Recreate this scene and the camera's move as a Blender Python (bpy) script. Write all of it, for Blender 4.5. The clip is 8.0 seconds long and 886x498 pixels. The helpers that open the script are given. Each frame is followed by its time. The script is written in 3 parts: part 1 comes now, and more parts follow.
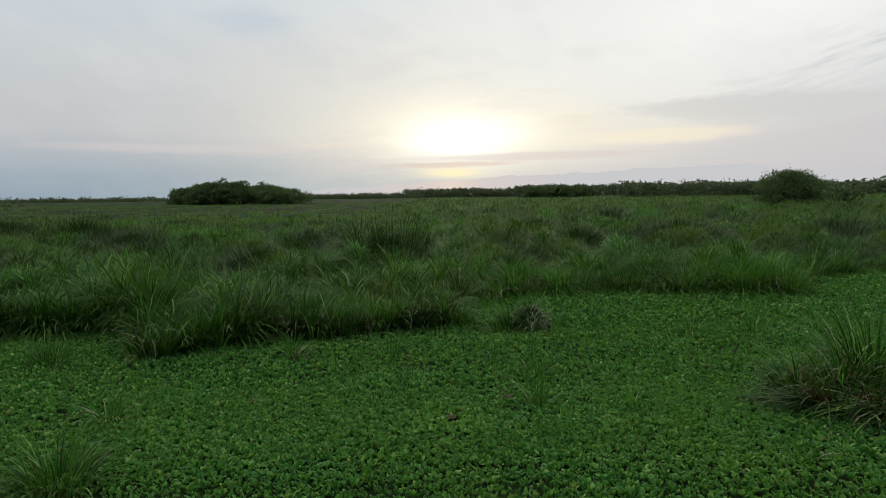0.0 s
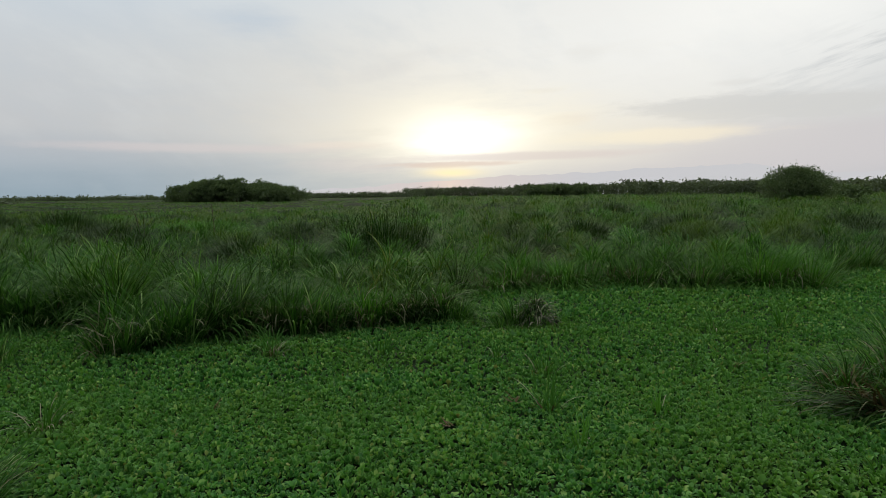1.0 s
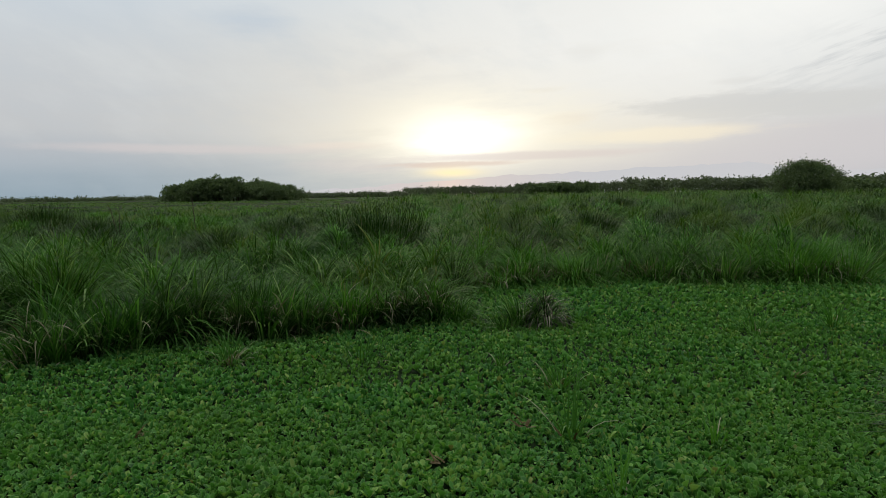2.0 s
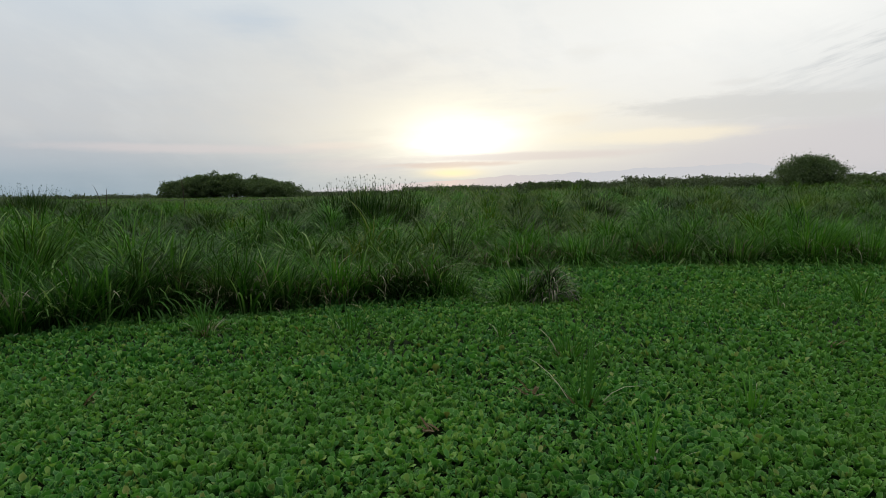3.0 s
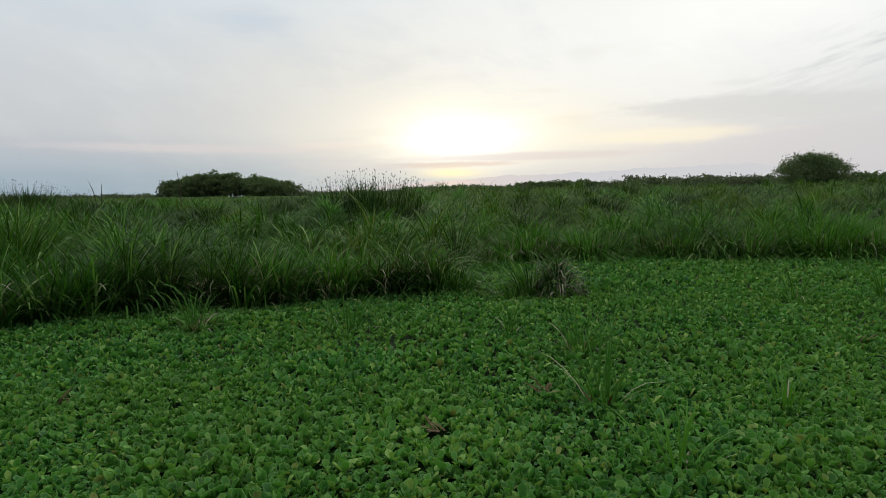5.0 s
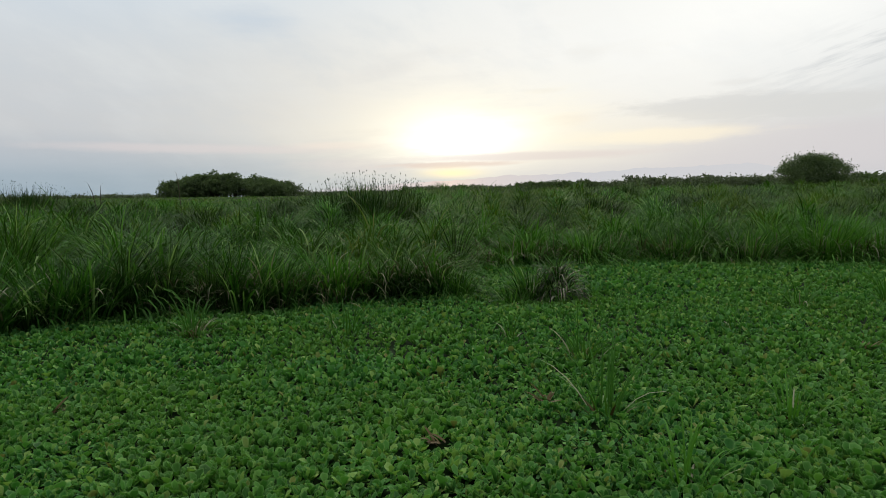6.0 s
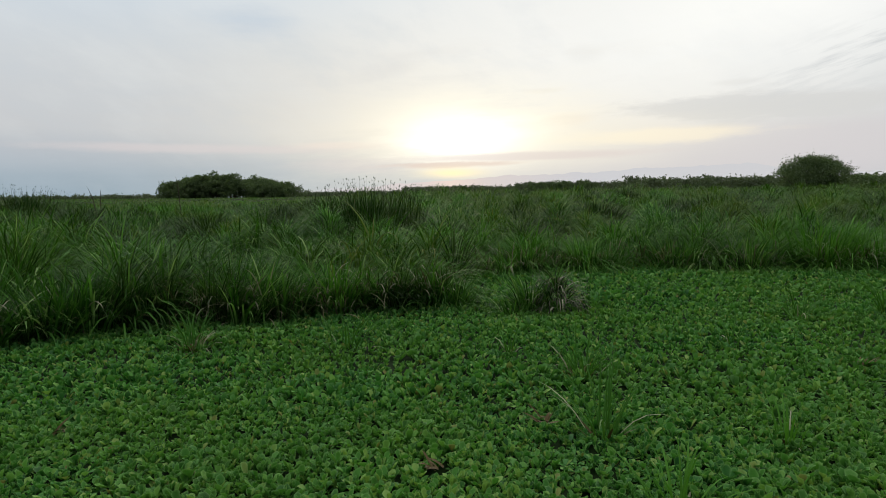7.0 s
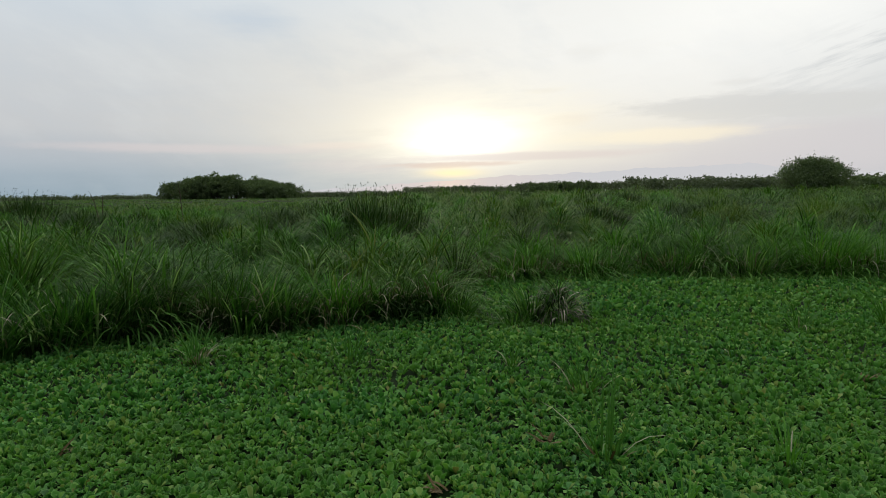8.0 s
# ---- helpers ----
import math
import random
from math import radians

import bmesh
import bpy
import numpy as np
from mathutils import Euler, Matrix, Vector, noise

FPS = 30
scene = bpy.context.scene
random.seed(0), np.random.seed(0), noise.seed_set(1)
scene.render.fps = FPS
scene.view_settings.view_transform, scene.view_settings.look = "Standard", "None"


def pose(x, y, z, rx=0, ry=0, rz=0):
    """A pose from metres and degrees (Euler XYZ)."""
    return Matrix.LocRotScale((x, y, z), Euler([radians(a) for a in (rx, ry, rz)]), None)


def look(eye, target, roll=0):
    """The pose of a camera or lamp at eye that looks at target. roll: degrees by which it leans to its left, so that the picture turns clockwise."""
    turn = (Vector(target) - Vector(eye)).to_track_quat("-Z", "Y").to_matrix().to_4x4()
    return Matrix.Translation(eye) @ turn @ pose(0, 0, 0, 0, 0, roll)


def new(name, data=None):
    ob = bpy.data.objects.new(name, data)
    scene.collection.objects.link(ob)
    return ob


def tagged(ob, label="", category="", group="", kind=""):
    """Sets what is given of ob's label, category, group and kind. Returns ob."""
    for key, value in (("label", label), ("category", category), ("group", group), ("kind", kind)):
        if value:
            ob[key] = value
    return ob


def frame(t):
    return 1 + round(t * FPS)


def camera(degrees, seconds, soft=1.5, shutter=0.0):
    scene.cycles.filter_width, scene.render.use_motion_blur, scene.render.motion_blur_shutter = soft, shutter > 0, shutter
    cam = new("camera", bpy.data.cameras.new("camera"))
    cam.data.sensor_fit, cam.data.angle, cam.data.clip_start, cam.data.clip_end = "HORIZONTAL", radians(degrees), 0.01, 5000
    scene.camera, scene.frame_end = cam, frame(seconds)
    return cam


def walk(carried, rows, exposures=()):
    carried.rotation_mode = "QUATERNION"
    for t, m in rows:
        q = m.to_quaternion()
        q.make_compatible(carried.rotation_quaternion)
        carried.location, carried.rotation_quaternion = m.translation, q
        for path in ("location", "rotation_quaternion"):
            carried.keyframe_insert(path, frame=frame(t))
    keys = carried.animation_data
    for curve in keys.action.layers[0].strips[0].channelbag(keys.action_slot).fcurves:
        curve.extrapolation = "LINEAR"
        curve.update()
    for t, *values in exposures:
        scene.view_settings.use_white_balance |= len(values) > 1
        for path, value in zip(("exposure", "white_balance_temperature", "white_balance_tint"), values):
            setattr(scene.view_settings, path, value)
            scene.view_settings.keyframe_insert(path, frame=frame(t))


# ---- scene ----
cam = camera(72.0, 8.0, soft=0.75)
PATH = [
    (0, (0.526, 1.737, 3.293), (0.526, 3.73, 3.119), -0.7),
    (0.5, (0.551, 2.292, 3.099), (0.551, 4.284, 2.924), -0.7),
    (1, (0.583, 3.076, 2.894), (0.584, 5.069, 2.719), -0.6),
    (2.3, (0.726, 5.302, 2.378), (0.724, 7.294, 2.203), -0.9),
    (2.5, (0.726, 5.458, 2.256), (0.726, 7.45, 2.082), -0.8),
    (3, (0.741, 5.701, 1.912), (0.741, 7.694, 1.738), -0.7),
    (3.5, (0.739, 5.812, 1.764), (0.738, 7.805, 1.59), -0.7),
    (4, (0.726, 5.921, 1.749), (0.724, 7.914, 1.575), -0.7),
    (4.5, (0.699, 6.041, 1.741), (0.699, 8.034, 1.567), -0.7),
    (6, (0.69, 6.203, 1.799), (0.69, 8.196, 1.625), -0.7),
    (6.5, (0.713, 6.207, 1.896), (0.713, 8.2, 1.722), -0.7),
    (7, (0.706, 6.197, 1.985), (0.706, 8.189, 1.811), -0.7),
    (7.5, (0.693, 6.184, 2.088), (0.693, 8.177, 1.914), -0.7),
    (8, (0.684, 6.179, 2.168), (0.682, 8.171, 1.994), -0.7),
]
walk(cam, [(t, look(eye, target, roll)) for t, eye, target, roll in PATH],
     exposures=[(0, -0.07), (2.5, -0.07), (3.5, 0.04), (6, 0.04), (8, 0.0)])

# ---- world, sun ----
SUN_AZ, SUN_EL = 0.015, radians(5.5)


def lin(r, g, b, k=1.0):
    """Linear colour from 8-bit display values."""
    return tuple(k * (c / 255 / 12.92 if c < 10.3 else ((c / 255 + 0.055) / 1.055) ** 2.4) for c in (r, g, b)) + (1.0,)


class Nodes:
    """Short spellings for building node trees."""

    def __init__(self, tree):
        self.tree = tree

    def add(self, kind, **values):
        n = self.tree.nodes.new(kind)
        for key, value in values.items():
            n.inputs[key.replace("_", " ")].default_value = value
        return n

    def put(self, value, socket):
        if isinstance(value, bpy.types.NodeSocket):
            self.tree.links.new(value, socket)
        else:
            socket.default_value = value

    def math(self, op, a, b=0.0, c=0.0):
        n = self.tree.nodes.new("ShaderNodeMath")
        n.operation = op
        for i, v in enumerate((a, b, c)):
            self.put(v, n.inputs[i])
        return n.outputs[0]

    def mix(self, factor, a, b, how="MIX"):
        n = self.tree.nodes.new("ShaderNodeMix")
        n.data_type, n.blend_type, n.clamp_factor = "RGBA", how, True
        self.put(factor, n.inputs[0])
        self.put(a, n.inputs[6])
        self.put(b, n.inputs[7])
        return n.outputs[2]

    def ramp(self, value, stops):
        n = self.tree.nodes.new("ShaderNodeValToRGB")
        while len(n.color_ramp.elements) < len(stops):
            n.color_ramp.elements.new(0.5)
        for e, (p, colour) in zip(n.color_ramp.elements, stops):
            e.position, e.color = p, colour
        self.put(value, n.inputs[0])
        return n.outputs[0]

    def noise(self, vector, scale, detail=4.0, rough=0.55):
        n = self.add("ShaderNodeTexNoise", Scale=scale, Detail=detail, Roughness=rough)
        if vector is not None:
            self.put(vector, n.inputs["Vector"])
        return n.outputs[0]

    def link(self, a, b):
        self.tree.links.new(a, b)


def build_world():
    world = bpy.data.worlds.new("evening_sky")
    scene.world = world
    world.use_nodes = True
    world.node_tree.nodes.clear()
    N = Nodes(world.node_tree)
    coord = N.add("ShaderNodeTexCoord").outputs["Generated"]
    sep = N.add("ShaderNodeSeparateXYZ")
    N.link(coord, sep.inputs[0])
    X, Y, Z = sep.outputs
    az = N.math("ARCTAN2", X, Y)
    el = N.math("ARCSINE", Z)

    flat = N.add("ShaderNodeCombineXYZ")
    N.put(N.math("MULTIPLY", az, 2.2), flat.inputs[0])
    N.put(N.math("MULTIPLY", N.math("ADD", el, N.math("MULTIPLY", az, -0.05)), 13.0), flat.inputs[1])
    streak = N.noise(flat.outputs[0], 1.6, 7.0, 0.62)
    swirl = N.math("SUBTRACT", streak, 0.5)

    def blob(a, e, wa, we, tilt=0.0, ragged=0.0):
        da = N.math("SUBTRACT", az, a)
        de = N.math("SUBTRACT", N.math("SUBTRACT", el, e), N.math("MULTIPLY", da, tilt))
        if ragged:
            da = N.math("ADD", da, N.math("MULTIPLY", swirl, ragged * 2.0))
            de = N.math("ADD", de, N.math("MULTIPLY", swirl, ragged))
        qa = N.math("POWER", N.math("DIVIDE", N.math("ABSOLUTE", da), wa), 2.0)
        qe = N.math("POWER", N.math("DIVIDE", N.math("ABSOLUTE", de), we), 2.0)
        return N.math("POWER", 2.718, N.math("MULTIPLY", N.math("ADD", qa, qe), -1.0))

    fine_at = N.add("ShaderNodeCombineXYZ")
    N.put(N.math("MULTIPLY", az, 5.0), fine_at.inputs[0])
    N.put(N.math("MULTIPLY", N.math("ADD", el, N.math("MULTIPLY", az, -0.04)), 24.0), fine_at.inputs[1])
    wisp = N.noise(fine_at.outputs[0], 1.7, 9.0, 0.68)
    soft = N.add("ShaderNodeCombineXYZ")
    N.put(N.math("MULTIPLY", az, 3.4), soft.inputs[0])
    N.put(N.math("MULTIPLY", N.math("ADD", el, N.math("MULTIPLY", az, 0.35)), 6.5), soft.inputs[1])
    mottle = N.noise(soft.outputs[0], 1.5, 6.0, 0.6)

    def cloud(shape, amount, edge=2.2, grain=1.0, cut=0.45):
        """A ragged cloud out of a soft shape."""
        k = N.math("MULTIPLY", N.math("ADD", N.math("SUBTRACT", shape, cut), N.math("MULTIPLY", N.math("SUBTRACT", wisp, 0.5), grain)), edge)
        k.node.use_clamp = True
        return N.math("MULTIPLY", N.math("MULTIPLY", k, amount), N.math("POWER", shape, 0.35))

    # thin overcast, clearer and bluer low down away from the sun
    t = N.math("DIVIDE", N.math("ADD", el, 0.05), 0.5)
    col = N.ramp(t, [(0.0, lin(144, 164, 178)), (0.1, lin(150, 169, 182)), (0.17, lin(160, 175, 186)), (0.235, lin(181, 188, 195)),
                     (0.3, lin(197, 200, 203)), (0.5, lin(205, 210, 214)), (0.74, lin(209, 220, 229)), (1.0, lin(218, 228, 236))])
    sky = world.node_tree.nodes.new("ShaderNodeTexSky")
    sky.sky_type, sky.sun_disc = "NISHITA", False
    sky.sun_elevation, sky.sun_rotation = SUN_EL, SUN_AZ
    # an overcast sky grows brighter towards the zenith
    high = N.math("MULTIPLY", N.math("SUBTRACT", el, 0.42), 1.3)
    high.node.use_clamp = True
    veil = N.mix(1.0, sky.outputs[0], (0.1, 0.1, 0.1, 1), "MULTIPLY")
    col = N.mix(high, col, N.mix(1.0, veil, (1.95, 1.95, 1.8, 1), "ADD"))

    # brightness round the sun and through the thin cloud to its right
    col = N.mix(N.math("MULTIPLY", blob(0.08, 0.13, 0.36, 0.15, 0.0, 0.06), 0.85), col, lin(245, 236, 217))
    col = N.mix(blob(0.42, 0.27, 0.42, 0.16, 0.1, 0.06), col, lin(251, 251, 247, 1.04))
    col = N.mix(N.math("MULTIPLY", blob(0.17, 0.3, 0.3, 0.2, 0.0, 0.08), 0.65), col, lin(243, 243, 239))
    # paler and greyer patches high up
    m1 = N.math("MULTIPLY", N.math("SUBTRACT", mottle, 0.5), 3.2)
    m1.node.use_clamp = True
    col = N.mix(N.math("MULTIPLY", N.math("MULTIPLY", m1, blob(-0.5, 0.22, 0.75, 0.2)), 0.5), col, lin(228, 231, 230))
    m2 = N.math("MULTIPLY", N.math("SUBTRACT", 0.5, mottle), 3.2)
    m2.node.use_clamp = True
    col = N.mix(N.math("MULTIPLY", N.math("MULTIPLY", m2, blob(-0.3, 0.2, 0.75, 0.2)), 0.4), col, lin(190, 202, 213))
    col = N.mix(cloud(blob(-0.29, 0.262, 0.1, 0.035), 0.5, 1.6), col, lin(190, 204, 218))
    # faint rosy and lavender bars low down
    col = N.mix(cloud(blob(-0.36, 0.075, 0.32, 0.010, 0.0, 0.01), 0.6, 2.2, 0.9, 0.4), col, lin(218, 209, 208))
    col = N.mix(cloud(blob(-0.15, 0.082, 0.12, 0.008), 0.7, 2.0, 0.9, 0.4), col, lin(233, 220, 212))
    col = N.mix(cloud(blob(-0.12, 0.05, 0.16, 0.018), 0.45, 2.0, 0.9, 0.4), col, lin(204, 196, 201))
    # the long grey cloud to the right and the streaks above it
    col = N.mix(N.math("MULTIPLY", blob(0.5, 0.035, 0.42, 0.06), 0.85), col, lin(214, 209, 210))
    col = N.mix(cloud(blob(0.60, 0.07, 0.28, 0.04), 0.75, 1.8, 0.9, 0.3), col, lin(213, 209, 210))
    col = N.mix(cloud(blob(0.33, 0.088, 0.17, 0.015, 0.0), 0.75, 2.2, 1.2, 0.3), col, lin(254, 242, 216))
    col = N.mix(cloud(blob(0.50, 0.121, 0.24, 0.027, -0.03), 0.85, 3.0, 1.5, 0.38), col, lin(213, 213, 211))
    col = N.mix(cloud(blob(0.443, 0.159, 0.05, 0.007), 0.5, 2.0), col, lin(228, 227, 223))
    col = N.mix(cloud(blob(0.16, 0.163, 0.05, 0.007), 0.5, 2.0), col, lin(232, 228, 218))
    col = N.mix(cloud(blob(0.2, 0.118, 0.06, 0.016), 0.6, 2.0), col, lin(238, 227, 212))
    col = N.mix(cloud(blob(0.225, 0.213, 0.04, 0.02), 0.25, 2.0), col, lin(226, 226, 222))
    col = N.mix(cloud(blob(-0.08, 0.2, 0.09, 0.022, 0.25), 0.45, 2.0), col, lin(222, 221, 218))
    # rippled thin cloud over the upper right, and faint banks elsewhere
    bank_at = N.add("ShaderNodeCombineXYZ")
    N.put(N.math("MULTIPLY", az, 5.0), bank_at.inputs[0])
    N.put(N.math("MULTIPLY", N.math("ADD", el, N.math("MULTIPLY", az, -0.26)), 34.0), bank_at.inputs[1])
    ripple = N.noise(bank_at.outputs[0], 2.1, 8.0, 0.62)
    r1 = N.math("MULTIPLY", N.math("SUBTRACT", ripple, 0.47), 6.0)
    r1.node.use_clamp = True
    col = N.mix(N.math("MULTIPLY", N.math("MULTIPLY", r1, blob(0.60, 0.182, 0.11, 0.036, 0.26)), 0.8), col, lin(208, 211, 212))
    r2 = N.math("MULTIPLY", N.math("SUBTRACT", streak, 0.48), 5.0)
    r2.node.use_clamp = True
    col = N.mix(N.math("MULTIPLY", N.math("MULTIPLY", r2, blob(0.1, 0.2, 0.35, 0.06)), 0.3), col, lin(232, 226, 214))
    col = N.mix(N.math("MULTIPLY", N.math("MULTIPLY", r2, blob(-0.45, 0.16, 0.4, 0.12)), 0.28), col, lin(196, 203, 210))
    # the glare itself and the gap under the bar where the disc hides
    col = N.mix(N.math("MULTIPLY", blob(0.08, 0.09, 0.27, 0.05, 0.0, 0.08), 0.7), col, lin(253, 244, 220, 1.03))
    col = N.mix(N.math("MULTIPLY", blob(0.03, 0.11, 0.13, 0.055, 0.0, 0.07), 0.85), col, lin(255, 248, 226, 1.12))
    col = N.mix(N.math("MULTIPLY", blob(0.03, 0.092, 0.085, 0.034, 0.0, 0.06), 0.95), col, lin(255, 253, 242, 1.4))
    col = N.mix(cloud(blob(0.14, 0.062, 0.24, 0.009, 0.01, 0.01), 0.6, 2.4, 0.8, 0.35), col, lin(224, 211, 206))
    col = N.mix(cloud(blob(0.02, 0.05, 0.14, 0.006, 0.02, 0.02), 0.7, 2.4, 0.8, 0.35), col, lin(229, 207, 193))
    col = N.mix(N.math("MULTIPLY", blob(0.016, 0.037, 0.045, 0.008, 0.0, 0.01), 0.95), col, lin(255, 238, 190, 1.15))
    # away from the sunset the low sky is dimmer
    east = N.math("MULTIPLY", N.math("SUBTRACT", 0.25, Y), 1.1)
    east.node.use_clamp = True
    col = N.mix(N.math("MULTIPLY", east, 0.82), col, (0.06, 0.075, 0.10, 1))
    bg = N.add("ShaderNodeBackground", Strength=1.0)
    N.link(col, bg.inputs[0])
    N.link(bg.outputs[0], N.add("ShaderNodeOutputWorld").inputs[0])


build_world()
sun_data = bpy.data.lights.new("sun", "SUN")
sun_data.energy, sun_data.angle, sun_data.color = 0.5, radians(28), (1.0, 0.86, 0.66)
sun = new("sun", sun_data)
sun.matrix_world = look((0, 0, 40), (-40 * math.sin(SUN_AZ) / math.tan(SUN_EL + 0.02), -40 / math.tan(SUN_EL + 0.02), 0))

# ---- materials ----


def leaf_material(name, stops, scale=3.0, through_light=0.32, rough=0.45, patch=0.25, patch_colour=(0.09, 0.13, 0.024, 1), rim=0.0, gloss=0.06, tint=None):
    """Leaves: each blade its own shade, larger patches on top, some light through."""
    mat = bpy.data.materials.new(name)
    mat.use_nodes = True
    tree = mat.node_tree
    tree.nodes.clear()
    N = Nodes(tree)
    island = N.add("ShaderNodeNewGeometry").outputs["Random Per Island"]
    col = N.ramp(island, stops)
    place = N.add("ShaderNodeTexCoord").outputs["Object"]
    wide = N.noise(place, 0.35, 3.0)
    k = N.math("MULTIPLY", N.math("SUBTRACT", wide, 0.42), 4.0)
    k.node.use_clamp = True
    col = N.mix(N.math("MULTIPLY", k, patch), col, patch_colour)
    if tint:
        near = N.math("MULTIPLY", N.math("SUBTRACT", N.noise(place, 2.6, 3.0), 0.45), 5.0)
        near.node.use_clamp = True
        col = N.mix(N.math("MULTIPLY", near, 0.4), col, tint)
    fine = N.noise(place, scale * 12, 3.0)
    col = N.mix(0.35, col, N.ramp(fine, [(0.3, (0.6, 0.6, 0.6, 1)), (0.7, (1, 1, 1, 1))]), "MULTIPLY")
    if rim:
        edge = N.add("ShaderNodeAttribute")
        edge.attribute_name = "rim"
        col = N.mix(N.math("MULTIPLY", N.math("POWER", edge.outputs["Fac"], 8.0), rim), col, (0.32, 0.53, 0.21, 1))
    main = N.add("ShaderNodeBsdfPrincipled", Roughness=rough)
    main.inputs["Specular IOR Level"].default_value = gloss
    N.put(col, main.inputs["Base Color"])
    thin = N.add("ShaderNodeBsdfTranslucent")
    N.put(N.mix(1.0, col, (1.0, 1.1, 0.6, 1), "MULTIPLY"), thin.inputs[0])
    mix = N.add("ShaderNodeMixShader", Fac=through_light)
    N.link(main.outputs[0], mix.inputs[1])
    N.link(thin.outputs[0], mix.inputs[2])
    N.link(mix.outputs[0], N.add("ShaderNodeOutputMaterial").inputs[0])
    return mat


def solid_material(name, a, b, scale, rough=0.85, bump=0.3):
    mat = bpy.data.materials.new(name)
    mat.use_nodes = True
    tree = mat.node_tree
    tree.nodes.clear()
    N = Nodes(tree)
    place = N.add("ShaderNodeTexCoord").outputs["Object"]
    one = N.noise(place, scale, 6.0, 0.65)
    two = N.noise(place, scale * 0.13, 3.0)
    col = N.mix(N.ramp(one, [(0.35, (0, 0, 0, 1)), (0.65, (1, 1, 1, 1))]), a, b)
    col = N.mix(0.5, col, N.ramp(two, [(0.3, (0.6, 0.6, 0.6, 1)), (0.7, (1, 1, 1, 1))]), "MULTIPLY")
    main = N.add("ShaderNodeBsdfPrincipled", Roughness=rough)
    main.inputs["Specular IOR Level"].default_value = 0.06
    N.put(col, main.inputs["Base Color"])
    b_node = N.add("ShaderNodeBump", Strength=bump, Distance=0.03)
    N.put(one, b_node.inputs["Height"])
    N.link(b_node.outputs[0], main.inputs["Normal"])
    N.link(main.outputs[0], N.add("ShaderNodeOutputMaterial").inputs[0])
    return mat


def c4(r, g, b):
    return (r, g, b, 1.0)


# the top stops paint sky highlights onto a few blades
GREEN = leaf_material("grass_green", [(0.0, c4(.014, .048, .008)), (0.4, c4(.034, .115, .016)), (0.75, c4(.060, .175, .026)), (0.9, c4(.12, .275, .055)), (1.0, c4(.30, .43, .17))])
BRIGHT = leaf_material("grass_bright", [(0.0, c4(.036, .12, .014)), (0.5, c4(.066, .205, .024)), (1.0, c4(.14, .31, .055))], patch=0.15)
DARK = leaf_material("sedge_dark_and_shade", [(0.0, c4(.011, .030, .007)), (0.6, c4(.027, .070, .014)), (1.0, c4(.066, .12, .030))], through_light=0.18, patch=0.1, gloss=0.06)
OLIVE = leaf_material("grass_olive", [(0.0, c4(.024, .074, .008)), (0.5, c4(.060, .148, .016)), (0.85, c4(.104, .205, .026)), (1.0, c4(.16, .18, .05))], patch=0.4, patch_colour=c4(.108, .142, .022))
STRAW = leaf_material("dead_straw", [(0.0, c4(.05, .045, .022)), (0.6, c4(.12, .11, .055)), (1.0, c4(.34, .33, .21))], through_light=0.15, patch=0.0)
RUST = leaf_material("dead_rust", [(0.0, c4(.04, .028, .013)), (0.6, c4(.095, .068, .030)), (1.0, c4(.21, .17, .085))], through_light=0.1, patch=0.0)
LETTUCE = leaf_material("lettuce_leaf", [(0.0, c4(.018, .092, .022)), (0.3, c4(.045, .19, .031)), (0.65, c4(.094, .285, .048)), (0.87, c4(.18, .385, .074)), (0.97, c4(.30, .43, .11)), (1.0, c4(.24, .20, .07))],
                        scale=6.0, through_light=0.28, rough=0.6, patch=0.5, patch_colour=c4(.12, .25, .028), rim=0.5, gloss=0.26, tint=c4(.05, .20, .045))
WITHERED = leaf_material("dead_withered", [(0.0, c4(.07, .066, .038)), (0.6, c4(.17, .165, .105)), (1.0, c4(.36, .35, .26))], through_light=0.15, patch=0.0)
STRAW_LIGHT = leaf_material("dead_light", [(0.0, c4(.11, .105, .07)), (0.6, c4(.22, .21, .15)), (1.0, c4(.38, .37, .29))], through_light=0.15, patch=0.0)
PALE = leaf_material("dead_pale", [(0.0, c4(.14, .14, .085)), (0.5, c4(.25, .25, .165)), (1.0, c4(.40, .41, .30))], through_light=0.15, patch=0.0)
# dead grey skirt leaves, shade of the tussock's inside darkened into them
GREY = leaf_material("dead_grey_shaded", [(0.0, c4(.012, .016, .008)), (0.7, c4(.036, .042, .024)), (1.0, c4(.17, .17, .12))], through_light=0.1, patch=0.0)
TREE = leaf_material("tree_leaf", [(0.0, c4(.075, .115, .055)), (0.6, c4(.115, .165, .08)), (1.0, c4(.16, .21, .11))], through_light=0.4, patch=0.2, patch_colour=c4(.10, .13, .06))
# leaves of the far belt, distance haze mixed into the green
FAR = leaf_material("far_leaf_hazed", [(0.0, c4(.085, .11, .072)), (0.6, c4(.11, .14, .09)), (1.0, c4(.14, .175, .115))], through_light=0.4, patch=0.2, patch_colour=c4(.11, .12, .08))
BARK = solid_material("bark", c4(.05, .04, .03), c4(.11, .09, .07), 6.0)
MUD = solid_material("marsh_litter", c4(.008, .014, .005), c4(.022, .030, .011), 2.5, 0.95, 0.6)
WATER = bpy.data.materials.new("pond_water")
WATER.use_nodes = True
_p = WATER.node_tree.nodes["Principled BSDF"]
_p.inputs["Specular IOR Level"].default_value = 0.12
_p.inputs["Base Color"].default_value, _p.inputs["Roughness"].default_value, _p.inputs["IOR"].default_value = c4(.008, .020, .004), 0.75, 1.33


